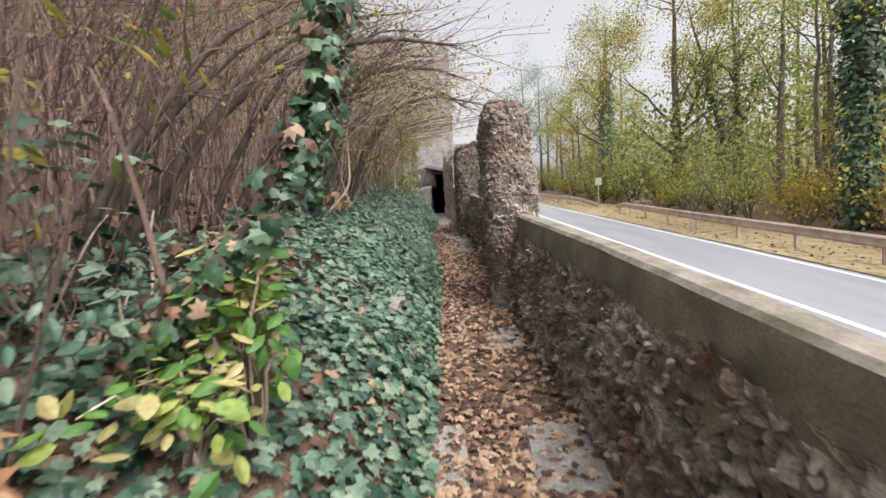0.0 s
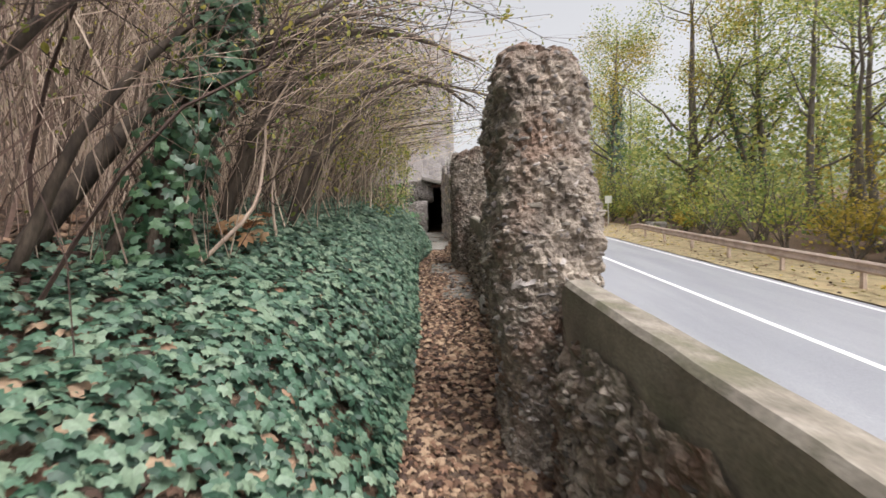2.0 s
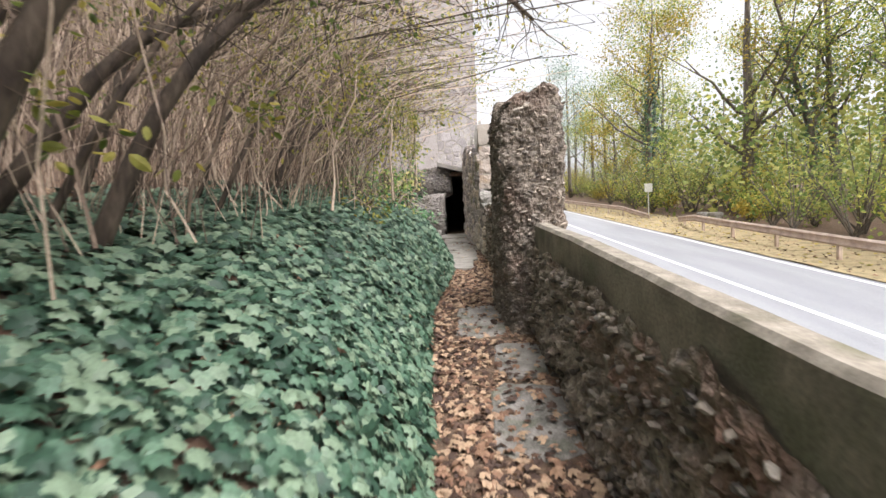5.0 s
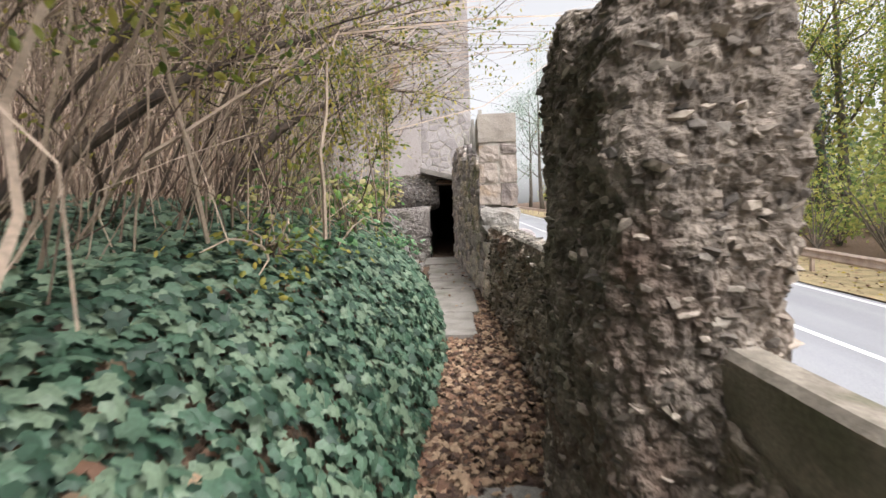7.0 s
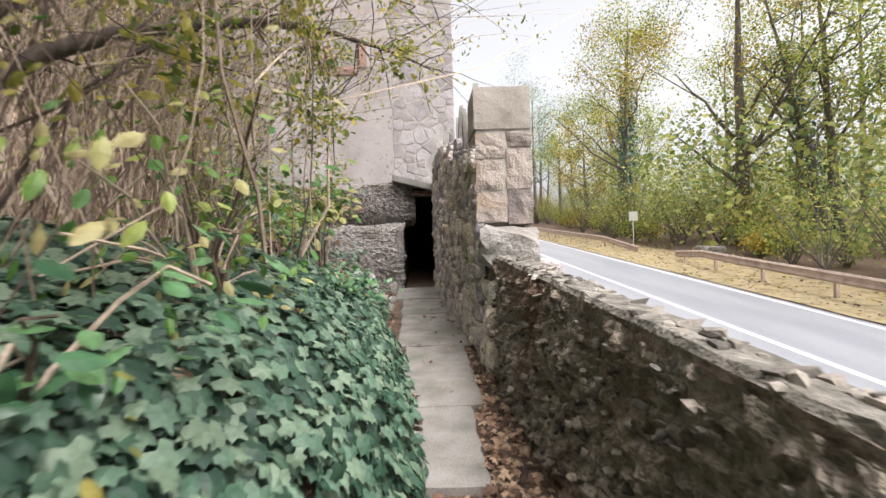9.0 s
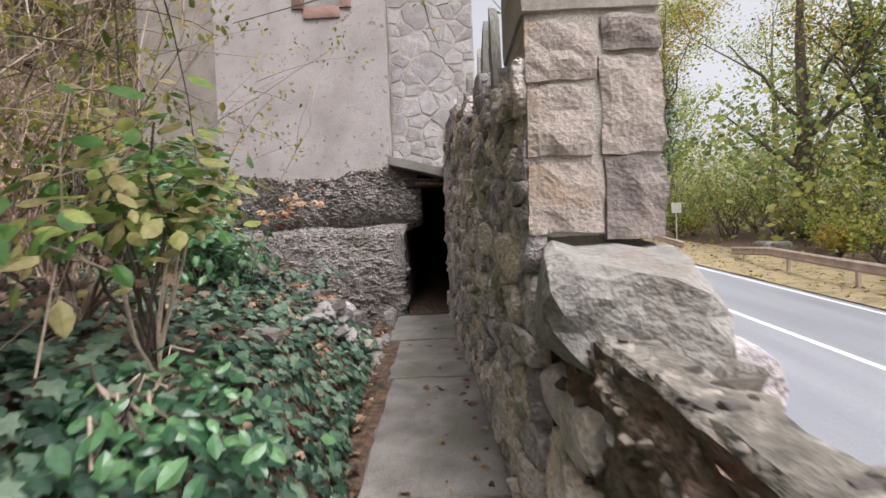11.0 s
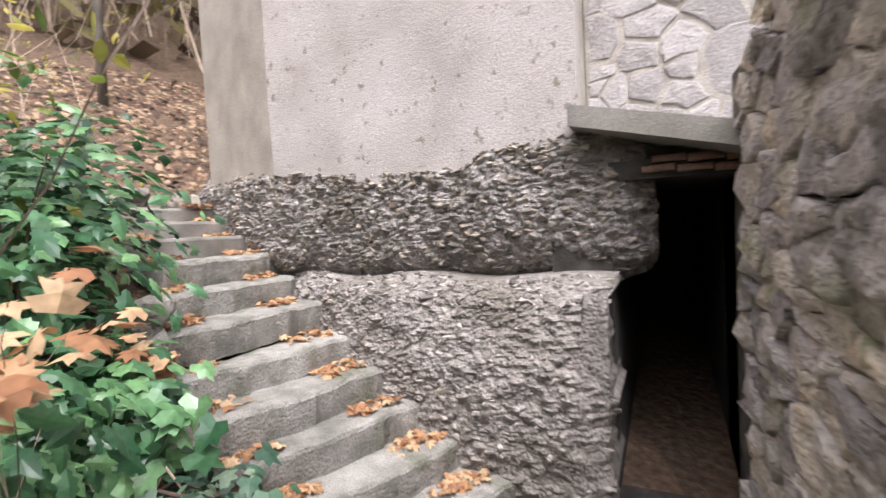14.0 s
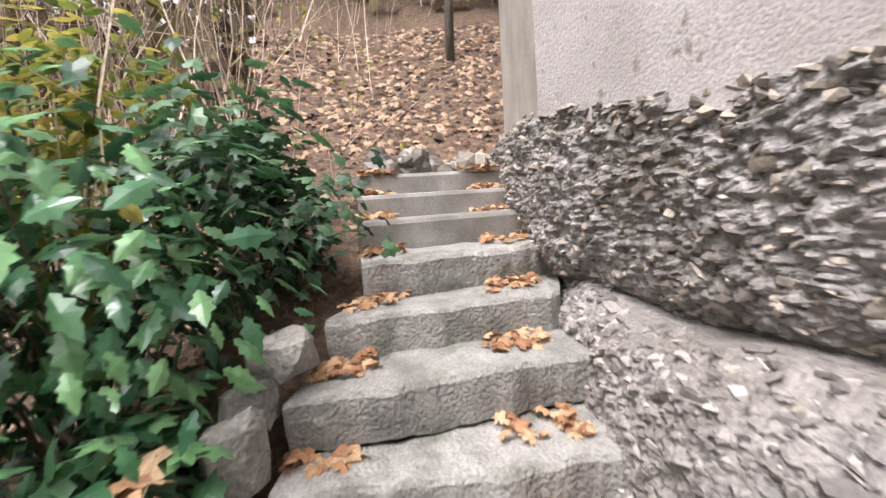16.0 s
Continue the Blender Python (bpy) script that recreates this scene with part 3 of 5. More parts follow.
def low_wall(name, y0, y1, label, band=True, thick=.14, seed=1):
    """A stretch of the roadside wall: rubble below, a cement band and a coping above."""
    yc = (y0 + y1) / 2
    thing = empty(name, (wall_x(yc), yc, floor_z(yc)), label, "wall", kind="structure")
    ny, nz = int((y1 - y0) / .026), 38
    split = .20 if band else .04
    v = []
    for j in range(nz + 1):
        for i in range(ny + 1):
            y = y0 + (y1 - y0) * i / ny
            lo, hi = floor_z(y) - .12, top_z(y) - split + .09 * fbm(y * 2.3, seed, 0, 4) * (1 if band else .4)
            z = lo + (hi - lo) * j / nz
            v.append((wall_x(y) - .022 + .010 * (j / nz) ** 6 - rubble_noise(y, z, seed) * 1.9 * (1 - .4 * (j / nz) ** 6) - .05 * (1 - j / nz) ** 2, y, z))
    f = [(j * (ny + 1) + i, (j + 1) * (ny + 1) + i, (j + 1) * (ny + 1) + i + 1, j * (ny + 1) + i + 1) for j in range(nz) for i in range(ny)]
    part("rubble_face", v, f, M_rubble_dark, thing, "dark uneven rubble face")
    # core: the band, the top and the road side
    n = int((y1 - y0) / .06)
    prof = []
    for i in range(n + 1):
        y = y0 + (y1 - y0) * i / n
        x = wall_x(y)
        t = top_z(y)
        w1, w2 = .010 * fbm(y * 2.3, 1, seed, 3), .010 * fbm(y * 2.9, 7, seed, 3)
        rough = 0 if band else .014 * fbm(y * 8, 3, seed, 3)
        prof.append([(x + .02, y, floor_z(y) - .3), (x + .004 + w1, y, t - split - .09), (x + w1, y, t - split * .5), (x + w2 + rough, y, t - .022), (x + .018 + w2, y, t + rough),
                     (x + thick - .02 + w1, y, t - .006 - rough), (x + thick + w2, y, t - .03), (x + thick + .26, y, road_z(y) - .02)])
    vb = [p for row in prof for p in row]
    core, cap = [], []
    for i in range(n):
        for k in range(7):
            q = (i * 8 + k, i * 8 + k + 1, (i + 1) * 8 + k + 1, (i + 1) * 8 + k)
            (cap if k in (3, 4, 5) else core).append(q)
    core += [tuple(range(8)), tuple(range(n * 8, n * 8 + 8))[::-1]]
    part("cement_band", vb, core, M_render if band else M_rubble_dark, thing, "smooth brown cement band")
    part("coping", vb, cap, M_coping if band else M_coping_rough, thing, "pale worn coping")
    r = np.random.default_rng(seed)
    for q in range(int(24 * (y1 - y0))):
        y = r.uniform(y0 + .1, y1 - .1)
        z = r.uniform(floor_z(y) + .02, top_z(y) - split - .04)
        set_stone(thing, (wall_x(y) - .035 - rubble_noise(y, z, seed) * .5 - .02, y, z), (-1, 0, .1), q, .75)
    m = int(170 * (y1 - max(y0, -1)))
    yy = r.uniform(max(y0, -1) + .05, y1 - .05, m)
    zz_ = [floor_z(y) + (top_z(y) - split - .05 - floor_z(y)) * r.random() for y in yy]
    shard_mass(thing, [(wall_x(y) - .03 - rubble_noise(y, z, seed) * 1.6 - .05 * (1 - min(1, (z - floor_z(y)) / .9)) ** 2, y, z) for y, z in zip(yy, zz_)], [(-1, r.normal() * .2, .05) for _ in yy], seed + 70, .052, M_shard_dark)
    if not band:
        for q in range(150):
            y = r.uniform(y0 + .05, y1 - .05)
            set_stone(thing, (wall_x(y) + r.uniform(.01, thick - .01), y, top_z(y) - .014 + r.uniform(0, .010)), (r.normal(), r.normal(), .05), q)
    return thing


low_wall("wall_roadside_1", -4, 5.35, "low roadside wall of dark rubble with cement band", True, .15, 2)
low_wall("wall_roadside_2", 5.95, 10.75, "low roadside wall of dark rubble with cement band", True, .13, 5)
low_wall("wall_roadside_3", 11.4, 15.75, "low dark rubble wall with rough pale coping", False, .17, 8)

# ---- gate pier of sandstone blocks ----
gate = empty("gate_pier", (.53, 16.1, 2.0), "tall pier of squared sandstone blocks above a boulder", "pillar")


def front(y):
    return lambda u, v, o: (u, y - o, v)


def block(u0, u1, v0, v1, y0, y1, seed, parent, mat=M_block, label="", nm="block", rough=.03):
    """A hewn block with a pitched face and worn arrises, all six sides."""
    bm = bmesh.new()
    bmesh.ops.create_cube(bm, size=1)
    bmesh.ops.subdivide_edges(bm, edges=bm.edges[:], cuts=5, use_grid_fill=True)
    cx, cy, cz = (u0 + u1) / 2, (y0 + y1) / 2, (v0 + v1) / 2
    for v in bm.verts:
        c = v.co.copy()
        k = 1 - .035 * sum(max(0, abs(a) - .36) ** 1 for a in c) * 2
        p = Vector((cx + c.x * (u1 - u0) * k, cy + c.y * (y1 - y0) * k, cz + c.z * (v1 - v0) * k))
        face = math.cos(c.x * 2.6) * math.cos(c.z * 2.6)
        d = rough * noise.fractal(p * 7 + Vector((seed, 0, 0)), 1, 2, 3) + rough * .4 * noise.noise(p * 21)
        n = c.normalized()
        p += n * d * .7
        if c.y < -.3:
            p.y -= .012 * face
        v.co = p
    vs, fs = [tuple(v.co) for v in bm.verts], [tuple(q.index for q in f.verts) for f in bm.faces]
    bm.free()
    return part(nm, vs, fs, mat, parent, label)


block(.275, .80, 2.86, 4.06, 15.884, 16.42, 1, gate, M_mortar, "pale mortar core", "core", .01)
block(.26, .80, 3.74, 4.14, 15.86, 16.44, 2, gate, M_plaster_grey, "smooth rendered cap block", "cap", .012)
for i, (a, b, c, d) in enumerate(((.27, .545, 3.47, 3.70), (.565, .80, 3.58, 3.71), (.27, .525, 3.18, 3.45), (.555, .795, 3.18, 3.56), (.265, .56, 2.88, 3.155), (.565, .805, 2.85, 3.165))):
    block(a, b, c, d, 15.86, 16.25, 10 + i, gate, M_block, "rough-hewn pinkish sandstone block")
block(.565, .80, 2.9, 3.7, 16.2, 16.45, 30, gate, M_block, "rough-hewn sandstone block")


def boulder(name, c, size, rot, seed, mat, parent, label="", rough=.14, cuts=3):
    v, f = lump(seed, size[0], size[1], size[2], rough, cuts)
    v = np.array([Vector(p) + Vector(p).normalized() * .022 * noise.fractal(Vector(p) * 6 + Vector((seed, 0, 0)), 1, 2, 3) for p in v])
    m = Euler([radians(a) for a in rot]).to_matrix()
    v = np.array([m @ Vector(p) + Vector(c) for p in v])
    return part(name, v, f, mat, parent, label, smooth=False)


boulder("boulder", (.50, 15.80, 2.50), (.54, .86, .37), (8, 10, -6), 3, M_boulder, gate, "great rounded grey boulder")
boulder("stone", (.60, 15.62, 2.36), (.46, .56, .17), (0, 4, 8), 4, M_boulder, gate, "flat ledge stone", .1)
boulder("stone", (.47, 15.62, 2.16), (.36, .62, .26), (0, 0, 3), 5, M_sidestone, gate, "grey footing stone")
boulder("stone", (0.45, 15.60, 1.90), (.36, .66, .28), (0, 0, -4), 6, M_sidestone, gate, "grey footing stone")
boulder("stone", (0.45, 15.62, 1.58), (.38, .70, .34), (0, 0, 2), 7, M_sidestone, gate, "grey footing stone")
boulder("stone", (.80, 15.66, 2.32), (.24, .42, .22), (0, 0, 12), 8, M_sidestone, gate, "squared ledge stone")


# ---- rough stone wall beside the path, from the pier to the doorway ----
def side_x(y):
    return .285 - .077 * (y - 15.86)


def side_top(y):
    return float(np.interp(y, [15.9, 16.4, 17.2, 18.4, 19.9], [3.52, 3.66, 3.86, 4.06, 4.12])) + .06 * noise.noise(Vector((y * 4, 0, 2)))


sidewall = empty("wall_path", (.2, 17.9, 1.7), "tall wall of rough grey field stones", "wall", kind="structure")
n = 60
v, f = [], []
for i in range(n + 1):
    y = 15.9 + (20.3 - 15.9) * i / n
    t = side_top(min(y, 19.9)) - .05
    v += [(side_x(y) + .012, y, floor_z(y) - .2), (side_x(y) + .012, y, t), (side_x(y) + .42, y, t), (side_x(y) + .5, y, road_z(y) - .3)]
for i in range(n):
    f += [(4 * i + k, 4 * i + k + 1, 4 * i + k + 5, 4 * i + k + 4) for k in range(3)]
f += [(0, 1, 2, 3), (4 * n + 3, 4 * n + 2, 4 * n + 1, 4 * n)]
part("core", v, f, M_mortar_dark, sidewall, "dark earthy mortar")
for i, poly in enumerate(rubble_cells(15.88, 19.95, 1.45, 4.16, .135, 440, 11, 1.5, .004)):
    cy_, cz_ = np.mean([p[0] for p in poly]), np.mean([p[1] for p in poly])
    if cz_ > side_top(cy_) - .02 or cz_ < floor_z(cy_) - .1:
        continue
    v, f = stone_from(poly, lambda u, w, o: (side_x(u) - o, u, w), .010 + .045 * rng.random(), 100 + i, .002, 1.9, .012)
    part("stone", v, f, M_sidestone, sidewall, smooth=True)
for i in range(34):
    y = 16.0 + 3.8 * i / 33 + rng.uniform(-.04, .04)
    boulder("stone", (side_x(y) + rng.uniform(.05, .16), y, side_top(y) - .10), (rng.uniform(.12, .24), rng.uniform(.10, .2), rng.uniform(.12, .24)), (rng.uniform(-15, 15), rng.uniform(-15, 15), rng.uniform(0, 90)), 60 + i, M_sidestone, sidewall, "", .2, 1)


def upright(y, x, z0, z1, w, th, lean, seed):
    """A thin slab set on end, with a broken point."""
    r = np.random.default_rng(seed)
    prof = [(-w / 2, 0), (w / 2, 0), (w / 2 * .95, .7), (w * .25, .96), (w * .02, 1.0), (-w * .3, .88), (-w / 2 * .9, .6)]
    vs = []
    for s in (-th / 2, th / 2):
        for a, b in prof:
            h = z0 + (z1 - z0) * b
            vs.append((x + s + lean * b + r.uniform(-.006, .006), y + a + r.uniform(-.008, .008), h))
    k = len(prof)
    return vs, [tuple(range(k))[::-1], tuple(range(k, 2 * k))] + [(i, (i + 1) % k, k + (i + 1) % k, k + i) for i in range(k)]


for i, (y, zt, w, dx) in enumerate(((16.08, 4.25, .17, .03), (16.75, 4.20, .13, .06), (17.02, 4.10, .1, .1), (17.42, 4.44, .2, .08), (17.75, 4.38, .12, .12), (18.05, 4.30, .11, .06), (18.4, 4.42, .13, .1), (18.75, 4.36, .1, .06), (19.1, 4.40, .12, .1), (19.45, 4.34, .1, .08))):
    part("upright_slab", *upright(y, side_x(y) + dx, side_top(y) - .25, zt, w, .05, rng.uniform(-.03, .05), i), M_slate, sidewall, "thin grey slab set on end")

# ---- the tower ----
tower = empty("tower", (-1.8, 22.5, 1.8), "old tower with pale plaster over stone, doorway at its foot", "tower")


def prism(outline, z0, z1):
    k = len(outline)
    vs = [(x, y, z0) for x, y in outline] + [(x, y, z1) for x, y in outline]
    return vs, [tuple(range(k))[::-1], tuple(range(k, 2 * k))] + [(i, (i + 1) % k, k + (i + 1) % k, k + i) for i in range(k)]


TOP = 9.2
PLASTER_LOW = [3.88, 3.78, 3.73, 3.72, 3.81, 3.88]
part("body", *prism([(-3.06, 20.42), (-.83, 20.42), (-.83, 21.0), (.44, 21.0), (.44, 25.5), (-4.4, 25.5), (-4.4, 20.88)], 3.7, TOP), M_plaster_grey, tower, "weathered masonry body")
# plaster coat: slightly uneven sheet with a ragged lower edge
nu, nv = 60, 46
v, f = [], []
for j in range(nv + 1):
    for i in range(nu + 1):
        x = -3.10 + 2.32 * i / nu
        low = float(np.interp(x, [-3.1, -2.6, -2.0, -1.6, -1.2, -.8], PLASTER_LOW)) + .045 * fbm(x * 4, 2, 0, 5)
        z = low + (TOP - low) * (j / nv) ** 1.7
        v.append((x, 20.30 + .012 * fbm(x * 1.5, z * 1.5, 4, 3), z))
k = len(v)
f = [(j * (nu + 1) + i, j * (nu + 1) + i + 1, (j + 1) * (nu + 1) + i + 1, (j + 1) * (nu + 1) + i) for j in range(nv) for i in range(nu)]
rim = [i for i in range(nu + 1)] + [(j + 1) * (nu + 1) + nu for j in range(nv)] + [nv * (nu + 1) + i for i in range(nu - 1, -1, -1)] + [j * (nu + 1) for j in range(nv - 1, 0, -1)]
base = len(v)
v += [(v[i][0], 20.45, v[i][2]) for i in rim]
f += [(rim[i], base + i, base + (i + 1) % len(rim), rim[(i + 1) % len(rim)]) for i in range(len(rim))]
part("plaster", v, f, M_plaster, tower, "pale pinkish-grey roughcast plaster, pitted and stained")
part("plaster_side", *prism([(-3.11, 20.33), (-3.11, 20.43), (-4.40, 20.89), (-4.46, 20.80)], 3.60, TOP), M_plaster_grey, tower, "grey weathered plaster on the receding side")
for i, (x, z, w, h) in enumerate(((-1.62, 5.92, .50, .16), (-1.30, 6.05, .16, .42), (-1.94, 6.05, .16, .42))):
    block(x - w / 2, x + w / 2, z, z + h, 20.27, 20.42, 70 + i, tower, M_brick, "faded red brick surround", "brick", .01)
block(-1.86, -1.38, 6.08, 7.0, 20.29, 20.40, 80, tower, M_slate, "grey blocked-up window", "window_infill", .01)
for i, poly in enumerate(rubble_cells(-.80, .44, 3.9, TOP, .20, 130, 21, 1.15, .012)):
    vv, ff = stone_from(poly, front(20.985), .014 + .008 * rng.random(), 400 + i, .003, .4, .012)
    part("stone", vv, ff, M_towerstone, tower)
part("pointing", *prism([(-.82, 20.975), (.445, 20.975), (.445, 21.02), (-.82, 21.02)], 3.7, TOP - .02), M_mortar, tower, "pale raised pointing")
for i, (x0, x1) in enumerate(((-4.4, -3.5), (-3.0, -2.1), (-1.6, -.85), (-.72, -.22), (.0, .44))):
    a, b = x0, x1
    part("merlon", [(a, 21.0, TOP), (b, 21.0, TOP), (b, 21.5, TOP), (a, 21.5, TOP), (a, 21.0, TOP + .45), (b, 21.0, TOP + .45), (b, 21.5, TOP + .45), (a, 21.5, TOP + .45), ((a + b) / 2, 21.0, TOP + .2), ((a + b) / 2, 21.5, TOP + .2)],
         [(0, 1, 5, 8, 4), (2, 3, 7, 9, 6), (1, 2, 6, 5), (3, 0, 4, 7), (4, 8, 9, 7), (8, 5, 6, 9)], M_towerstone, tower, "swallow-tailed stone merlon")

# exposed conglomerate footing under the plaster
BASE_X = [-5.0, -4.4, -3.65, -3.29, -2.95, -2.31, -1.72, -1.10, -.62, -.3]
BASE_Y = [20.95, 20.72, 20.52, 20.40, 20.22, 20.08, 19.98, 19.93, 19.86, 19.84]


def footing(name, x0, x1, z_of, off_of, seed, mat, label, nu, nv, amp=1.0, back=.5):
    v, f = [], []
    for j in range(nv + 1):
        for i in range(nu + 1):
            x = x0 + (x1 - x0) * i / nu
            z = z_of(x, j / nv)
            y = off_of(x, z)
            o = pebble_noise(x, z, seed) * 1.3 * amp
            v.append((x + .09 * max(0, i / nu - .9) / .1 * noise.fractal(Vector((seed, z * 5, seed)), 1, 2, 3), y - o, z))
    k = len(v)
    f = [(j * (nu + 1) + i, j * (nu + 1) + i + 1, (j + 1) * (nu + 1) + i + 1, (j + 1) * (nu + 1) + i) for j in range(nv) for i in range(nu)]
    rim = [i for i in range(nu + 1)] + [(j + 1) * (nu + 1) + nu for j in range(nv)] + [nv * (nu + 1) + i for i in range(nu - 1, -1, -1)] + [j * (nu + 1) for j in range(nv - 1, 0, -1)]
    v += [(v[i][0], v[i][1] + back, v[i][2]) for i in rim]
    f += [(rim[i], k + i, k + (i + 1) % len(rim), rim[(i + 1) % len(rim)]) for i in range(len(rim))]
    part(name, v, f, mat, tower, label)
    return v[:k]


def low_off(x, z):
    b = float(np.interp(x, BASE_X, BASE_Y))
    t = min(1, max(0, (z - 1.8) / 1.33))
    return b + .10 * t - .05 * math.sin(t * 3.1) + .13 * max(0, (t - .86) / .14) ** 2 + .12 * max(0, (x + .84) / .21) ** 2


def up_off(x, z):
    t = (z - 3.1) / .85
    b = float(np.interp(x, [-5, -4.4, -3.1, -2, -1, -.3], [20.90, 20.74, 20.34, 20.33, 20.31, 20.24]))
    return b + .02 - .085 * math.sin(max(0, min(1, t)) * 2.35) + .07 * max(0, (t - .9) / .1) + .16 * max(0, (x + .66) / .26) ** 2 + .08 * max(0, (.2 - t) / .2) ** 2


low_pts = footing("lower_footing", -4.9, -.63, lambda x, t: 1.7 + (3.10 + .02 * math.sin(x * 6) - 1.7) * t, low_off, 4, M_conglom, "grey pebbly conglomerate footing with a ledge", 280, 110)
up_pts = footing("upper_footing", -4.6, -.40, lambda x, t: 3.03 + (float(np.interp(x, [-4.6, -3.1, -2.6, -2.0, -1.6, -1.2, -.8, -.5], [4.0] + PLASTER_LOW + [3.9])) + .05 + .05 * fbm(x * 5, 8, 0, 4) - 3.03) * t - .28 * max(0, (x + .62)) * (1 - t) * -1.2, up_off, 7, M_footing, "dark crumbling conglomerate overhang", 270, 80, 1.15)
r_ = np.random.default_rng(31)
for q in range(298):
    pts = low_pts if q % 2 else up_pts
    w_ = 281 if q % 2 else 271
    rows_ = 111 if q % 2 else 81
    p = np.array(pts[int(r_.integers(3, rows_ - 2)) * w_ + int(r_.integers(40, w_ - 2))])
    set_stone(tower, p + np.array([0, .005, 0]), (r_.normal() * .2, -1, .1), q)

for pts, mt_, sd in ((low_pts, M_shard_stuff, 3), (up_pts, M_shard_dark, 4)):
    pick = np.concatenate([r_.integers(0, len(pts), 1300), r_.integers(int(len(pts) * .87), len(pts), 420)])
    shard_mass(tower, [pts[i] for i in pick], [(r_.normal() * .5, -1, 0) for _ in pick], sd, .052, mt_, "flaky stones standing out of the conglomerate")

# doorway, lintel and passage
boulder("jamb", (-.69, 20.08, 2.40), (.13, .26, .72), (0, 0, 4), 90, M_conglom, tower, "rounded stone jamb", .12)
SL = [(-.80, 20.10, 3.90), (.02, 19.92, 3.66), (.02, 20.95, 3.66), (-.80, 20.95, 3.90)]
part("slab", [(x, y, z) for x, y, z in SL] + [(x, y, z + .11) for x, y, z in SL], [(3, 2, 1, 0), (4, 5, 6, 7), (0, 1, 5, 4), (1, 2, 6, 5), (2, 3, 7, 6), (3, 0, 4, 7)], M_concrete, tower, "sloping mossy stone slab over the doorway")
for j in range(2):
    for i in range(3):
        x0 = -.46 + .165 * i + .05 * j
        z = 3.62 + .05 * j - .06 * (x0 + .3)
        block(x0, x0 + .155, z, z + .034, 20.19, 20.42, 95 + i + 3 * j, tower, M_brick, "thin red brick of the arch", "brick", .008)
part("lintel_fill", *prism([(-.62, 20.22), (.05, 20.22), (.05, 20.9), (-.62, 20.9)], 3.60, 3.70), M_tunnel_shade, tower, "dark masonry above the doorway")
# the passage: side walls, end and vault, their unlit dark put into the colour
part("passage_wall", *prism([(-.95, 20.30), (-.62, 20.30), (-.62, 25.4), (-.95, 25.4)], 1.5, 3.75), M_tunnel_shade, tower, "unlit passage wall")
part("passage_wall", *prism([(-.02, 20.15), (.40, 20.15), (.40, 25.4), (-.02, 25.4)], 1.5, 3.75), M_tunnel_shade, tower, "unlit passage wall")
part("passage_end", *prism([(-.95, 25.0), (.4, 25.0), (.4, 25.4), (-.95, 25.4)], 1.5, 3.75), M_tunnel_shade, tower, "unlit passage end")
part("passage_vault", *prism([(-.95, 20.3), (.4, 20.3), (.4, 25.4), (-.95, 25.4)], 3.62, 3.76), M_tunnel_shade, tower, "unlit passage vault")
part("passage_floor", *prism([(-.95, 19.9), (.3, 19.9), (.3, 25.4), (-.95, 25.4)], 1.6, 1.885), M_tunnel_shade, tower, "dark passage floor")
part("passage_side", *prism([(-.02, 19.85), (.45, 19.85), (.45, 21.05), (-.02, 21.05)], 1.5, 3.9), M_tunnel_shade, tower, "dark masonry beside the passage")

# ---- steps up beside the tower ----
stair = empty("stone_steps", (-2.6, 19.6, 1.9), "flight of worn grey stone steps with leaves in the joints", "steps", kind="structure")
for s, (z, a, b) in enumerate(STEPS):
    a, b = np.array(a), np.array(b)
    nxt = STEPS[s + 1] if s + 1 < len(STEPS) else (z, (a[0] - .45, a[1] + .1), (b[0] - .45, b[1]))
    a2, b2 = np.array(nxt[1]), np.array(nxt[2])
    back_a, back_b = a2 + (a2 - a) * .12, b2 + (b2 - b) * .12
    a_out = a + np.array([0, .12])
    back_a = back_a + np.array([0, .12])
    n, m = 44, 8
    v = []
    plain = s >= 8
    for i in range(n + 1):
        t = i / n
        p0, p1 = b + (a_out - b) * t, back_b + (back_a - back_b) * t
        d = p0 - p1
        d = d / (np.linalg.norm(d) + 1e-6)
        w = .030 * fbm(t * 6, s * 3.1, 0, 4) * (0.3 if plain else 1)
        thick = .15 if not plain else .2
        arc = -.035 * math.cos((t - .5) * 3.0) * (0 if plain else 1)
        for (k, dz) in ((1.0, -.01), (.6, .0), (.14, .0), (.035, -.006), (.0, -.026), (.015, -thick * .7), (.06, -thick - .05)):
            pp = p0 + (p1 - p0) * k
            q = pp + d * (w - arc) * (1 if k < .5 else 0)
            v.append((q[0], q[1], z + dz + (.016 * fbm(q[0] * 6, q[1] * 6, z + dz * 4, 5) if not plain else 0)))
    f = [(i * 7 + k, (i + 1) * 7 + k, (i + 1) * 7 + k + 1, i * 7 + k + 1) for i in range(n) for k in range(6)]
    f += [tuple(range(7)), tuple(range(n * 7, n * 7 + 7))[::-1]]
    part("step", v, f, M_step if not plain else M_concrete, stair, "worn stone step" if not plain else "plain concrete step")

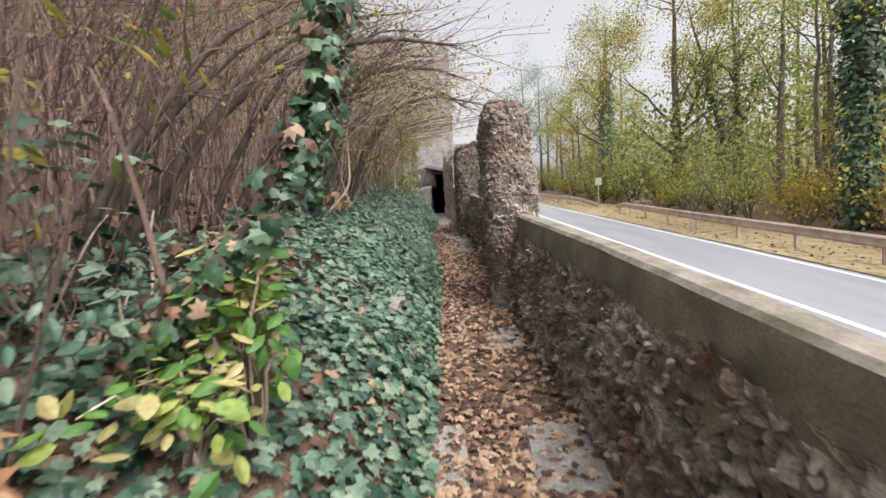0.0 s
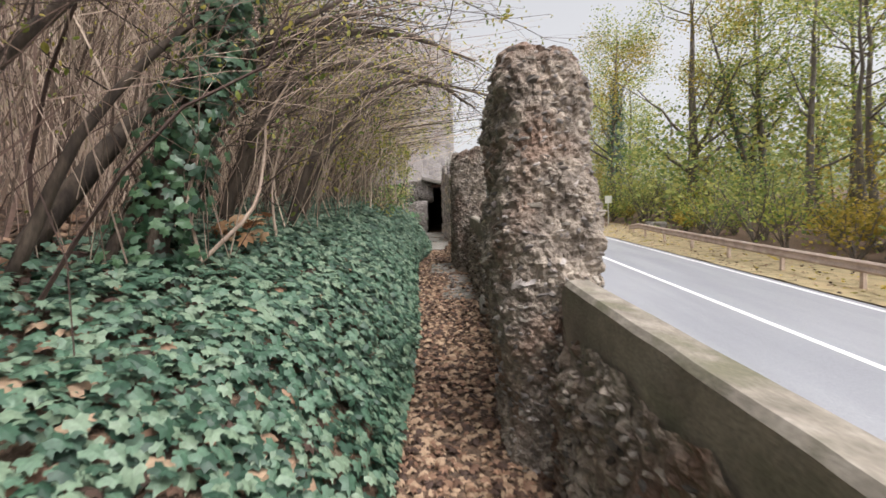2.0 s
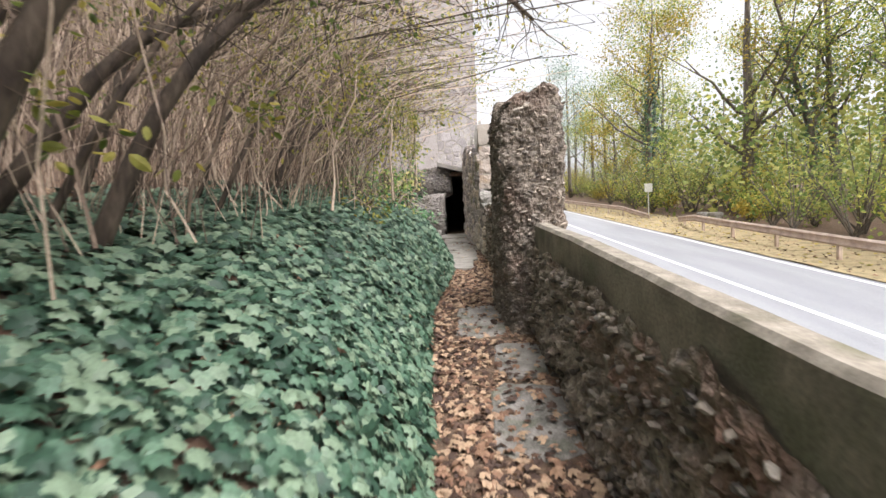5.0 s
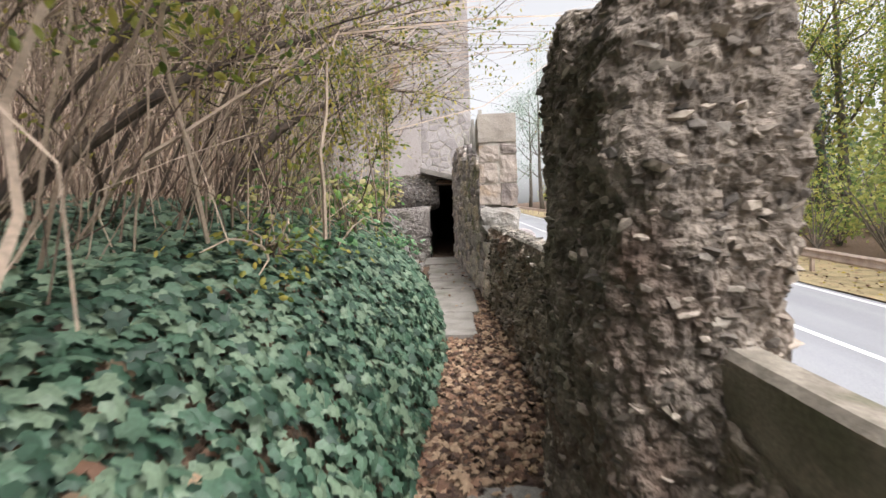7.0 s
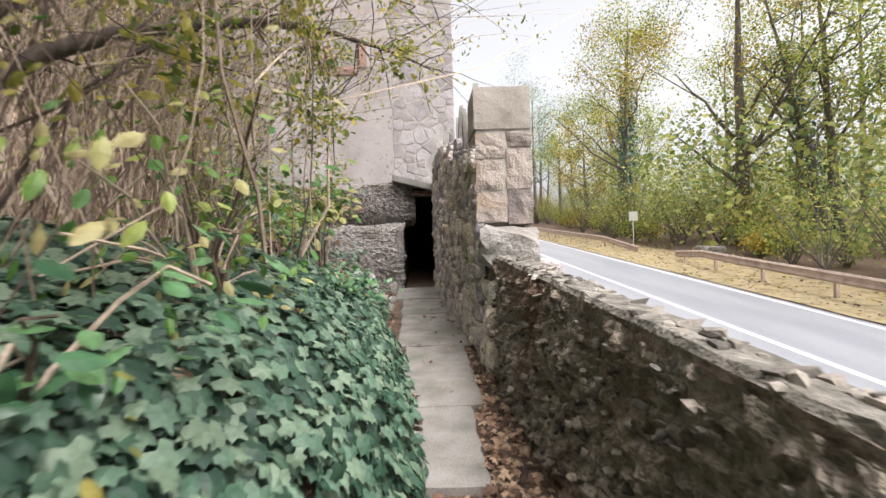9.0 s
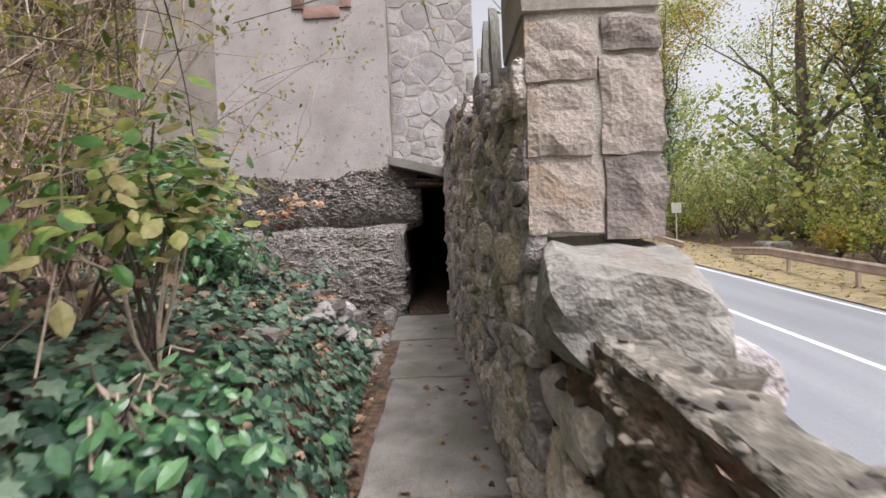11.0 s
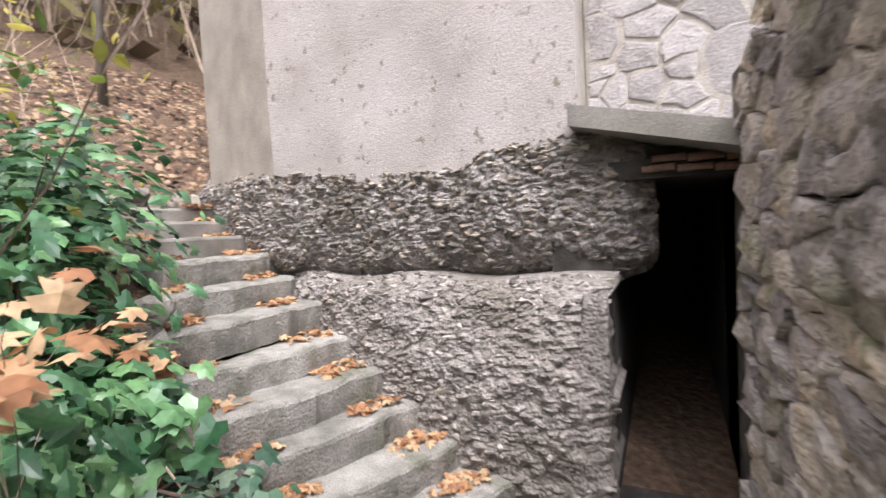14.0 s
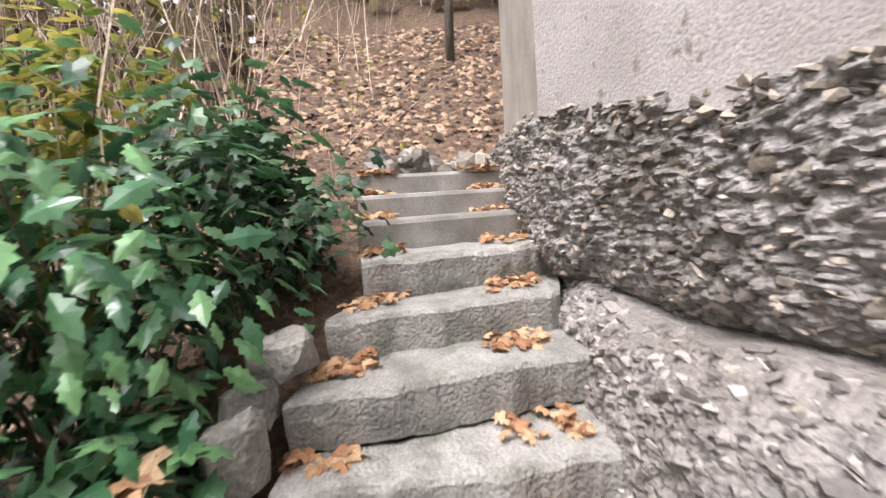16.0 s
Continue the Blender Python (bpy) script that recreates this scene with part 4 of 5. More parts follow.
# loose stones and boulders on the bank
for i, (c, sz, lab) in enumerate((((-.60, 4.3, .93), (.40, .30, .15), "flat grey stone lying among ivy"), ((-2.23, 18.86, 2.46), (.17, .26, .28), "pale boulder beside the steps"), ((-2.58, 18.95, 2.68), (.14, .17, .30), "upright grey stone beside the steps"), ((-2.70, 19.0, 2.84), (.16, .16, .18), "pale grey stone beside the steps"),
                                  ((-2.82, 19.10, 2.95), (.22, .22, .18), "pale stone beside the steps"), ((-1.55, 16.25, 2.15), (.30, .24, .18), "grey stone half buried in leaves"), ((-1.2, 16.9, 2.25), (.22, .2, .14), "grey stone half buried in leaves"),
                                  ((-4.75, 20.15, 3.72), (.28, .22, .2), "pale block at the top of the steps"), ((.62, 8.1, 1.0), (.2, .26, .26), "dark stone at the foot of the wall"), ((.50, 12.6, 1.40), (.2, .3, .26), "dark stone at the foot of the wall"),
                                  ((-.80, 19.70, 1.84), (.14, .2, .22), "grey stone against the jamb"))):
    v, f = lump(200 + i, *sz, .34, 2)
    mesh("rock", v, f, M_boulder, label=lab, category="rock", origin=None).location = c
cairn = empty("rubble_heap", (-1.0, 18.7, 2.0), "heap of small pale broken stones beside the path", "rubble")
for i in range(90):
    t = rng.random()
    x, y = -1.30 + .55 * rng.random(), 17.9 + 1.2 * rng.random()
    h = max(0, .30 - .9 * abs(x + 1.05)) * rng.random()
    boulder("stone", (x, y, ground_z(x, y) - .02 + h), tuple(rng.uniform(.05, .14, 3)), tuple(rng.uniform(-40, 40, 3)), 300 + i, M_towerstone if i % 3 else M_shard, cairn, "", .25, 1)
curb = empty("dry_stone_edge", (-4.6, 20.1, 3.7), "low edging of small stones above the steps", "edging")
for i in range(46):
    x, y = -4.35 - .9 * rng.random(), 19.7 + 1.15 * rng.random()
    boulder("stone", (x, y, 3.66 + .12 * rng.random()), tuple(rng.uniform(.08, .2, 3)), tuple(rng.uniform(-30, 30, 3)), 500 + i, M_shard, curb, "", .25, 1)

# ---- ivy, leaf litter ----
def bank_point(x, y):
    z = ground_z(x, y)
    gx, gy = (ground_z(x + .06, y) - z) / .06, (ground_z(x, y + .06) - z) / .06
    return z, np.array([-gx, -gy, 1.0])


def ivy_sheet(name, m, y0, y1, d0, d1, keep, size, seed, mat=M_ivy, label=""):
    r = np.random.default_rng(seed)
    pts, nrm, sz, dr = [], [], [], []
    while len(pts) < m:
        y, d = r.uniform(y0, y1), d0 + (d1 - d0) * r.random() ** 1.25
        if r.random() > keep(y, d):
            continue
        x = float(np.interp(y, EDGE_Y, EDGE_X)) - d + .05 * noise.noise(Vector((y * 3, 4, 0)))
        z, g = bank_point(x, y)
        g = g / np.linalg.norm(g)
        h = .005 + .12 * r.random() ** 1.3 + .05 * max(0, noise.noise(Vector((x * 2.5, y * 2.5, 1))))
        pts.append(np.array([x, y, z]) + g * h)
        nrm.append(g + np.array([.10, -.18, .25]) + r.normal(size=3) * .33)
        sz.append(r.uniform(*size))
        dr.append((.6, -.2, -.5))
    return mesh(name, *leaves(pts, nrm, sz, IVY, .14, True, seed, dr), mat, label=label, category="ivy", kind="stuff")


def patch(x, y, s, k, lo, hi):
    return min(1, max(0, (noise.noise(Vector((x * s, y * s, k))) - lo) / (hi - lo)))


def dense(y, d):
    a = float(np.interp(y, [-2, 2, 4, 5.5, 14, 16, 17.5, 19], [.28, .34, .6, 1, 1, .62, .5, .62]))
    return a * (1 - .25 * patch(y, d, .9, 4, .25, .5)) * (1 if d < 1.7 else .55)


ivy_sheet("ivy", 27000, 3.2, 15.6, -.02, 2.1, dense, (.045, .082), 1, M_ivy, "thick blue-green ivy covering the bank")
ivy_sheet("ivy", 6500, 8.0, 14.5, .1, 2.3, lambda y, d: 1.0, (.045, .085), 6, M_ivy, "thick blue-green ivy covering the bank")
ivy_sheet("ivy", 4600, -1.5, 3.6, .0, 2.6, dense, (.045, .09), 2, M_ivy, "patchy ivy among dead leaves on the bank")
ivy_sheet("ivy", 3700, 15.4, 18.75, .0, 2.3, dense, (.045, .085), 3, M_ivy, "patchy ivy and leaves on the bank by the tower")


def litter(name, m, sampler, size, seed, label, mat=M_litter, shape=MAPLE):
    r = np.random.default_rng(seed)
    pts, nrm, sz = [], [], []
    for _ in range(m):
        x, y, z, g = sampler(r)
        pts.append((x, y, z + .006 + .03 * r.random() ** 2))
        nrm.append(np.asarray(g) + r.normal(size=3) * .28)
        sz.append(r.uniform(*size))
    return mesh(name, *leaves(pts, nrm, sz, shape, .28, True, seed), mat, label=label, category="leaves", kind="stuff")


def on_path(r):
    while True:
        y = r.uniform(-1.5, 19.4)
        e = float(np.interp(y, EDGE_Y, EDGE_X))
        w = wall_x(y) if y < 15.6 else side_x(y)
        x = e - .05 + (w - .04 - e) * r.random()
        mid = abs((x - e) / (w - e) - .5) * 2
        paved = y > 13.7 and x < float(np.interp(y, [13.7, 15, 16.2, 19.4], [.02, .10, .22, .0]))
        if paved and r.random() > (.015 + .9 * max(0, mid - .72) / .30):
            continue
        if ((10.5 < y < 11.5 and x > -.2) or (8.9 < y < 10.4 and x > .05)) and r.random() < .6:
            continue
        if y < 5 and x > .35 and r.random() < .45:
            continue
        return x, y, floor_z(y) + (.03 if paved else .005), (0, -.1, 1)


def on_bank(r):
    while True:
        y = r.uniform(-2, 18.7)
        d = 3.0 * r.random()
        if 5 < y < 15.5 and r.random() < .62 and d < 1.8:
            continue
        x = float(np.interp(y, EDGE_Y, EDGE_X)) - d
        z, g = bank_point(x, y)
        return x, y, z + .03 + .04 * r.random(), g


def on_hill(r):
    x, y = r.uniform(-9, -4.2), r.uniform(17, 27)
    z, g = bank_point(x, y)
    return x, y, z + .01, g


def on_steps(r):
    s = int(r.integers(0, len(STEPS)))
    z, a, b = STEPS[s]
    z2, a2, b2 = STEPS[min(s + 1, len(STEPS) - 1)]
    side = r.random() ** 1.3 * .30
    t = side if r.random() < .62 else 1 - side * .8
    k = r.uniform(.35, .97)
    x = (b[0] + (a[0] - b[0]) * (1 - t)) * (1 - k) + (b2[0] + (a2[0] - b2[0]) * (1 - t)) * k
    y = (b[1] + (a[1] - b[1]) * (1 - t)) * (1 - k) + (b2[1] + (a2[1] - b2[1]) * (1 - t)) * k
    return x, y, z + .008, (0, 0, 1)


def on_verge(r):
    y = r.uniform(4, 60)
    return r.uniform(9.9, 16), y, road_z(y) + .04, (0, 0, 1)


litter("path_leaves", 10500, on_path, (.032, .075), 11, "brown and tan fallen leaves carpeting the path")
litter("bank_leaves", 3000, on_bank, (.06, .12), 12, "brown fallen leaves among the ivy")
def on_tower_bank(r):
    y = r.uniform(15.3, 18.7)
    x = float(np.interp(y, EDGE_Y, EDGE_X)) - 2.2 * r.random()
    z, g = bank_point(x, y)
    return x, y, z + .02 + .05 * r.random(), g


litter("bank_leaves", 1500, on_tower_bank, (.05, .10), 16, "brown fallen leaves between ivy near the tower")
litter("hill_leaves", 7000, on_hill, (.06, .13), 13, "brown fallen leaves covering the slope")
litter("step_leaves", 950, on_steps, (.035, .075), 14, "orange-brown leaves caught on the steps", M_orange)
litter("verge_leaves", 900, on_verge, (.10, .22), 15, "yellow leaves on the verge", M_wood_gold, QUAD)
litter("verge_leaves", 2600, on_verge, (.06, .12), 17, "tan and brown leaves on the verge", M_litter, MAPLE)


# ---- thicket ----
def stems_mesh(P, R, sides=3):
    m, k, _ = P.shape
    tan = np.gradient(P, axis=1)
    tan /= np.linalg.norm(tan, axis=2)[..., None] + 1e-9
    a = np.cross(tan, np.array([.31, .87, .38]))
    a /= np.linalg.norm(a, axis=2)[..., None] + 1e-9
    b = np.cross(tan, a)
    ang = np.arange(sides) * 2 * np.pi / sides
    v = P[:, :, None] + (a[:, :, None] * np.cos(ang)[None, None, :, None] + b[:, :, None] * np.sin(ang)[None, None, :, None]) * R[:, :, None, None]
    idx = np.arange(m * k * sides).reshape(m, k, sides)
    nx = np.roll(idx, -1, axis=2)
    f = np.stack([idx[:, :-1], nx[:, :-1], nx[:, 1:], idx[:, 1:]], axis=-1).reshape(-1, 4)
    return v.reshape(-1, 3), f


def clear_way(P):
    """Keeps twigs out of the walker's way."""
    fz = np.interp(P[..., 1], FLOOR_Y, FLOOR_Z)
    low = (P[..., 2] < fz + 2.45) & (P[..., 1] < 19)
    e = np.interp(P[..., 1], EDGE_Y, EDGE_X) - .45
    P[..., 0] = np.where(low, np.minimum(P[..., 0], e), P[..., 0])
    return P


def shrub(x, y, m, height, spread, arch, seed, leafy=.5, thick=.009, wide=.35, label="", toward=(1.0, .35), wood=M_stem):
    """A shrub of many thin stems fanning from one root, some arching over, with side twigs and sparse leaves."""
    r = np.random.default_rng(seed)
    z = ground_z(x, y) - .05
    thing = empty("brush_shrub", (x, y, z), label, "shrub", group="thicket on the bank")
    k = 9
    t = np.linspace(0, 1, k)[None, :, None]
    root = np.array([x, y, z])[None] + np.c_[r.normal(size=m) * wide, r.normal(size=m) * wide * 1.3, np.zeros(m)]
    az = r.uniform(0, 2 * np.pi, m)
    out = np.c_[np.cos(az), np.sin(az), np.zeros(m)] * (r.random(m) ** .7 * spread)[:, None]
    ln = height * r.uniform(.55, 1.08, m)
    up = np.array([0, 0, 1.0])[None]
    bend = np.array([toward[0], toward[1], -.35])[None] * (arch * r.random(m) ** 1.6)[:, None]
    P = root[:, None] + (up + out)[:, None] * (ln[:, None, None] * t) + bend[:, None] * (ln[:, None, None] * t ** 2.2)
    P += np.cumsum(r.normal(size=(m, k, 3)) * .052, axis=1) * (t > 0)
    P = clear_way(P)
    th = thick * (.5 + 1.7 * r.random(m) ** 7)
    R = th[:, None] * (1 - .8 * np.linspace(0, 1, k)[None])
    v, f = stems_mesh(P, R)
    part("stem_mass", v, f, wood, thing, "thin brown leafless stems", kind="stuff")
    # twigs
    q = m * 4
    who, at = r.integers(0, m, q), r.uniform(.35, .97, q) * (k - 1)
    i0 = np.minimum(at.astype(int), k - 2)
    fr = (at - i0)[:, None]
    o = P[who, i0] * (1 - fr) + P[who, i0 + 1] * fr
    d = P[who, i0 + 1] - P[who, i0]
    d /= np.linalg.norm(d, axis=1)[:, None] + 1e-9
    d = d + r.normal(size=(q, 3)) * .55
    s = np.linspace(0, 1, 4)[None, :, None]
    T = o[:, None] + d[:, None] * (r.uniform(.2, .85, q)[:, None, None] * s) + np.array([.1, 0, -.08])[None, None] * s ** 2
    T += r.normal(size=T.shape) * .012 * (s > 0)
    T = clear_way(T)
    v, f = stems_mesh(T, np.full((q, 4), .0032) * np.linspace(1, .4, 4)[None])
    part("twig_mass", v, f, wood, thing, "fine tangled twigs", kind="stuff")
    n = int(m * (leafy + .3) * (22 if x > -2.7 and y > 5 else 9))
    if n:
        w = r.integers(0, q, n)
        p = T[w, 3] + r.normal(size=(n, 3)) * .05
        part("foliage", *leaves(p, r.normal(size=(n, 3)) + np.array([.2, -.5, .8]), r.uniform(.024, .05, n), OVAL, .12, True, seed, np.tile((0, 0, -1.0), (n, 1))), M_yellow, thing, "sparse yellow-green leaves", kind="stuff")
    return thing


BRUSH = "leafless brown shrub of crowded thin stems on the bank"
for i, (x, y, m, h, sp, ar, lf) in enumerate((
        (-2.2, .2, 170, 3.2, .30, .25, .5), (-2.0, 2.4, 150, 3.2, .30, .25, .5), (-2.1, 4.2, 170, 3.2, .32, .5, .3), (-1.95, 6.0, 150, 3.3, .34, .8, .3), (-2.05, 7.6, 190, 3.4, .36, .85, .5), (-1.95, 9.2, 190, 3.3, .38, .85, .8),
        (-1.9, 10.7, 200, 3.2, .40, .8, 1.0), (-1.75, 12.2, 210, 3.0, .42, .8, 1.4), (-1.75, 13.8, 200, 2.9, .42, .7, 1.8), (-1.95, 15.2, 150, 2.7, .42, .5, 1.6), (-2.5, 16.5, 120, 2.4, .4, .3, 1.4),
        (-3.4, 1.0, 190, 4.4, .26, .15, .3), (-3.2, 3.2, 200, 4.5, .26, .2, .3), (-3.3, 5.2, 210, 4.6, .26, .3, .3), (-3.2, 7.0, 220, 4.6, .28, .45, .3), (-3.2, 8.8, 220, 4.5, .28, .5, .5), (-3.1, 10.6, 220, 4.4, .28, .5, .8),
        (-3.1, 12.4, 220, 4.2, .28, .45, 1.0), (-3.1, 14.2, 210, 4.0, .28, .4, 1.2), (-3.6, 16.2, 170, 3.4, .28, .2, 1.2), (-4.6, 17.4, 130, 3.2, .28, .1, 1.0),
        (-5.0, -.5, 230, 5.6, .2, .1, .2), (-5.0, 2.2, 240, 5.8, .2, .1, .2), (-5.0, 5.0, 240, 5.8, .2, .12, .2), (-5.0, 7.8, 240, 5.8, .2, .15, .3), (-5.0, 10.6, 240, 5.6, .2, .15, .4), (-5.0, 13.4, 240, 5.4, .2, .1, .6), (-6.2, 16.5, 220, 5.0, .2, .05, .8),
        (-8.0, 0, 200, 6.5, .16, .05, .2), (-8.0, 4.5, 200, 6.5, .16, .05, .2), (-8.0, 9.0, 200, 6.5, .16, .05, .3), (-8.0, 13.5, 200, 6.5, .16, .05, .5), (-9.0, 18.5, 200, 6.0, .16, 0, .6), (-10.5, 22.5, 220, 6.0, .16, 0, .6), (-8.6, 27, 200, 6.0, .16, 0, .8))):
    shrub(x, y, int(m * (.40 if x > -2.7 else .60)), h, sp + .10 + (.12 if x < -4.4 else 0), ar * 1.15 + .1, 100 + i, lf, .0072 + .0009 * max(0, -x - 2), .35 + .12 * max(0, -x - 2.5), BRUSH if y > 5.5 else "leafless shrub of crowded reddish-brown stems on the bank", wood=M_stem if y > 5.5 else M_stem_red_dim)


def limb(name, pts, r0, r1, mat, label, cat="branch", sides=7, twigs=0, seed=1, group=""):
    """A thick crooked branch with smaller ones along it."""
    r = np.random.default_rng(seed)
    p = np.array(pts, float)
    tt = np.linspace(0, len(p) - 1, 14)
    q = np.stack([np.interp(tt, range(len(p)), p[:, k]) for k in range(3)], axis=1)
    q[1:-1] = q[1:-1] * .5 + (q[:-2] + q[2:]) * .25
    q += np.cumsum(r.normal(size=q.shape) * .012, axis=0)
    thing = empty(name, tuple(p[0]), label, cat, group)
    v, f = sweep(q, np.linspace(r0, r1, len(q)), sides)
    part("wood", v, f, mat, thing, smooth=True)
    if twigs:
        w = r.integers(4, len(q), twigs)
        o = q[w]
        d = np.gradient(q, axis=0)[w]
        d = d / (np.linalg.norm(d, axis=1)[:, None] + 1e-9) + r.normal(size=(twigs, 3)) * .6
        s = np.linspace(0, 1, 6)[None, :, None]
        T = o[:, None] + d[:, None] * (r.uniform(.3, 1.0, twigs)[:, None, None] * s) + np.cumsum(r.normal(size=(twigs, 6, 3)) * .025, axis=1) * (s > 0)
        T = clear_way(T)
        v, f = stems_mesh(T, np.full((twigs, 6), .006) * np.linspace(1, .3, 6)[None], 4)
        part("twig_mass", v, f, M_bark, thing, "thin bare twigs", kind="stuff")
        n = twigs * 3
        pp = T[r.integers(0, twigs, n), r.integers(3, 6, n)] + r.normal(size=(n, 3)) * .04
        part("foliage", *leaves(pp, r.normal(size=(n, 3)) + np.array([0, -.4, .8]), r.uniform(.03, .065, n), OVAL, .12, True, seed), M_yellow, thing, "sparse yellowing leaves", kind="stuff")
    return thing


OVERHEAD = "crooked dark branch arching over the path"
for i, (pts, r0, r1, tw) in enumerate((
        ([(-2.3, 5.4, 1.7), (-2.0, 6.3, 3.0), (-1.3, 7.4, 3.9), (-.3, 8.4, 4.35), (.6, 9.3, 4.3)], .075, .018, 46),
        ([(-2.4, 6.8, 1.9), (-2.0, 7.6, 3.3), (-1.2, 9.0, 4.2), (-.2, 10.4, 4.5), (.7, 11.4, 4.2)], .085, .018, 46),
        ([(-2.2, 8.6, 2.2), (-1.8, 9.3, 3.4), (-1.2, 10.6, 4.2), (-.4, 12.2, 4.6)], .05, .012, 44),
        ([(-2.1, 11.0, 2.4), (-1.6, 12.0, 3.5), (-.9, 13.5, 4.3), (-.3, 14.8, 4.6)], .035, .010, 44),
        ([(-2.0, 12.6, 2.5), (-1.6, 13.4, 3.5), (-.9, 14.8, 4.2), (-.2, 16.2, 4.45)], .045, .010, 50),
        ([(-2.3, 3.6, 1.5), (-1.9, 4.2, 2.6), (-1.3, 5.2, 3.5), (-.5, 6.5, 4.1), (.3, 7.6, 4.3)], .07, .016, 40),
        ([(-1.65, 7.9, 1.85), (-1.35, 8.05, 2.8), (-.95, 8.4, 3.6), (-.2, 9.0, 4.0), (.85, 9.6, 3.85)], .058, .014, 60),
        ([(-1.75, 8.7, 2.0), (-1.4, 8.9, 2.9), (-.9, 9.4, 3.8), (-.1, 10.2, 4.3), (.6, 11.0, 4.3)], .05, .012, 60),
        ([(-1.95, 7.0, 1.8), (-1.7, 7.15, 2.8), (-1.35, 7.5, 3.7), (-.8, 8.1, 4.5)], .06, .02, 50),
        ([(-1.8, 5.9, 1.7), (-1.6, 6.1, 2.6), (-1.25, 6.5, 3.4), (-.6, 7.2, 4.1)], .05, .016, 50),
        ([(-2.6, 9.6, 2.3), (-2.4, 10.0, 3.6), (-1.9, 10.6, 4.8), (-1.2, 11.5, 5.6)], .04, .015, 24),
        ([(-2.8, 7.4, 2.0), (-2.5, 7.8, 3.4), (-2.0, 8.6, 4.8), (-1.5, 9.2, 5.8)], .09, .03, 20),
        ([(-2.9, 4.6, 1.6), (-2.8, 5.0, 3.2), (-2.5, 5.8, 4.8), (-2.2, 6.4, 6.0)], .08, .03, 20),
        ([(-2.7, 1.6, 1.3), (-2.8, 2.0, 2.8), (-2.6, 2.6, 4.6)], .10, .04, 16),
        ([(-1.35, 7.0, 1.8), (-1.55, 7.4, 2.4), (-1.5, 7.9, 3.1), (-1.9, 8.5, 3.9)], .015, .007, 8),
        ([(-1.5, 5.9, 1.75), (-1.2, 6.2, 2.15), (-1.3, 6.8, 2.9), (-1.25, 7.3, 3.4)], .016, .007, 8))):
    limb("arching_branch", pts, r0, r1, M_bark if i not in (14, 15) else M_stem, OVERHEAD if i < 10 else "leaning dark stem rising from the bank", "branch", 7, tw, 40 + i, "branches of the thicket")

r = np.random.default_rng(66)
for i in range(24):
    y = 2.6 + .48 * i + r.uniform(-.2, .2)
    x = -2.05 + r.uniform(-.35, .2)
    z = ground_z(x, y)
    a, b = r.uniform(.7, 1.15), r.uniform(.8, 1.2)
    limb("leaning_stem", [(x, y, z - .05), (x + .22 * a, y + .35 * b, z + .85), (x + .62 * a, y + 1.0 * b, z + 1.75), (x + 1.15 * a, y + 1.9 * b, z + 2.5), (x + 1.7 * a, y + 3.0 * b, z + 2.85)], r.uniform(.02, .055) * (1 if y < 8 else .5), .008, M_bark, "crooked dark stem leaning out from the thicket", "branch", 7, 18, 340 + i, "branches of the thicket")

# trunk wrapped in ivy
host = limb("ivied_trunk", [(-1.75, 5.7, 1.5), (-1.55, 5.8, 2.3), (-1.35, 5.95, 3.0), (-1.2, 6.1, 3.7), (-1.1, 6.3, 4.4)], .09, .05, M_bark, "leaning trunk thickly wrapped in dark ivy", "tree", 8, 0, 70)
r = np.random.default_rng(71)
tq = r.uniform(0, 1, 1300)
bx = np.stack([np.interp(tq, [0, .25, .5, .75, 1], c) for c in ((-1.75, -1.55, -1.35, -1.2, -1.1), (5.7, 5.8, 5.95, 6.1, 6.3), (1.5, 2.3, 3.0, 3.7, 4.4))], axis=1)
dd = r.normal(size=(1300, 3))
dd /= np.linalg.norm(dd, axis=1)[:, None]
part("ivy", *leaves(bx + dd * r.uniform(.08, .30, 1300)[:, None], dd + np.array([.2, -.4, .5]), r.uniform(.05, .10, 1300), IVY, .14, True, 72), M_ivy_dark, host, "dark ivy leaves", kind="stuff")


twiner = limb("ivy_branch", [(-1.25, 2.1, 1.1), (-.88, 2.2, 1.5), (-.58, 2.3, 1.9), (-.48, 2.42, 2.3), (-.46, 2.65, 2.8)], .022, .012, M_bark, "leaning branch hung with dark ivy and dead leaves", "branch", 6, 0, 75)
tq = r.uniform(.1, 1, 260)
bx = np.stack([np.interp(tq, [0, .25, .5, .75, 1], c) for c in ((-1.25, -.88, -.58, -.48, -.46), (2.1, 2.2, 2.3, 2.42, 2.65), (1.1, 1.5, 1.9, 2.3, 2.8))], axis=1)
dd = r.normal(size=(260, 3))
dd /= np.linalg.norm(dd, axis=1)[:, None]
part("ivy", *leaves(bx + dd * r.uniform(.03, .15, 260)[:, None], dd + np.array([.1, -.5, .5]), r.uniform(.05, .10, 260), IVY, .14, True, 76), M_ivy_dark, twiner, "dark ivy leaves", kind="stuff")
part("dead_leaves", *leaves(bx[:60] + dd[:60] * .12, dd[:60], r.uniform(.05, .09, 60), MAPLE, .3, True, 77), M_litter, twiner, "withered brown leaves", kind="stuff")


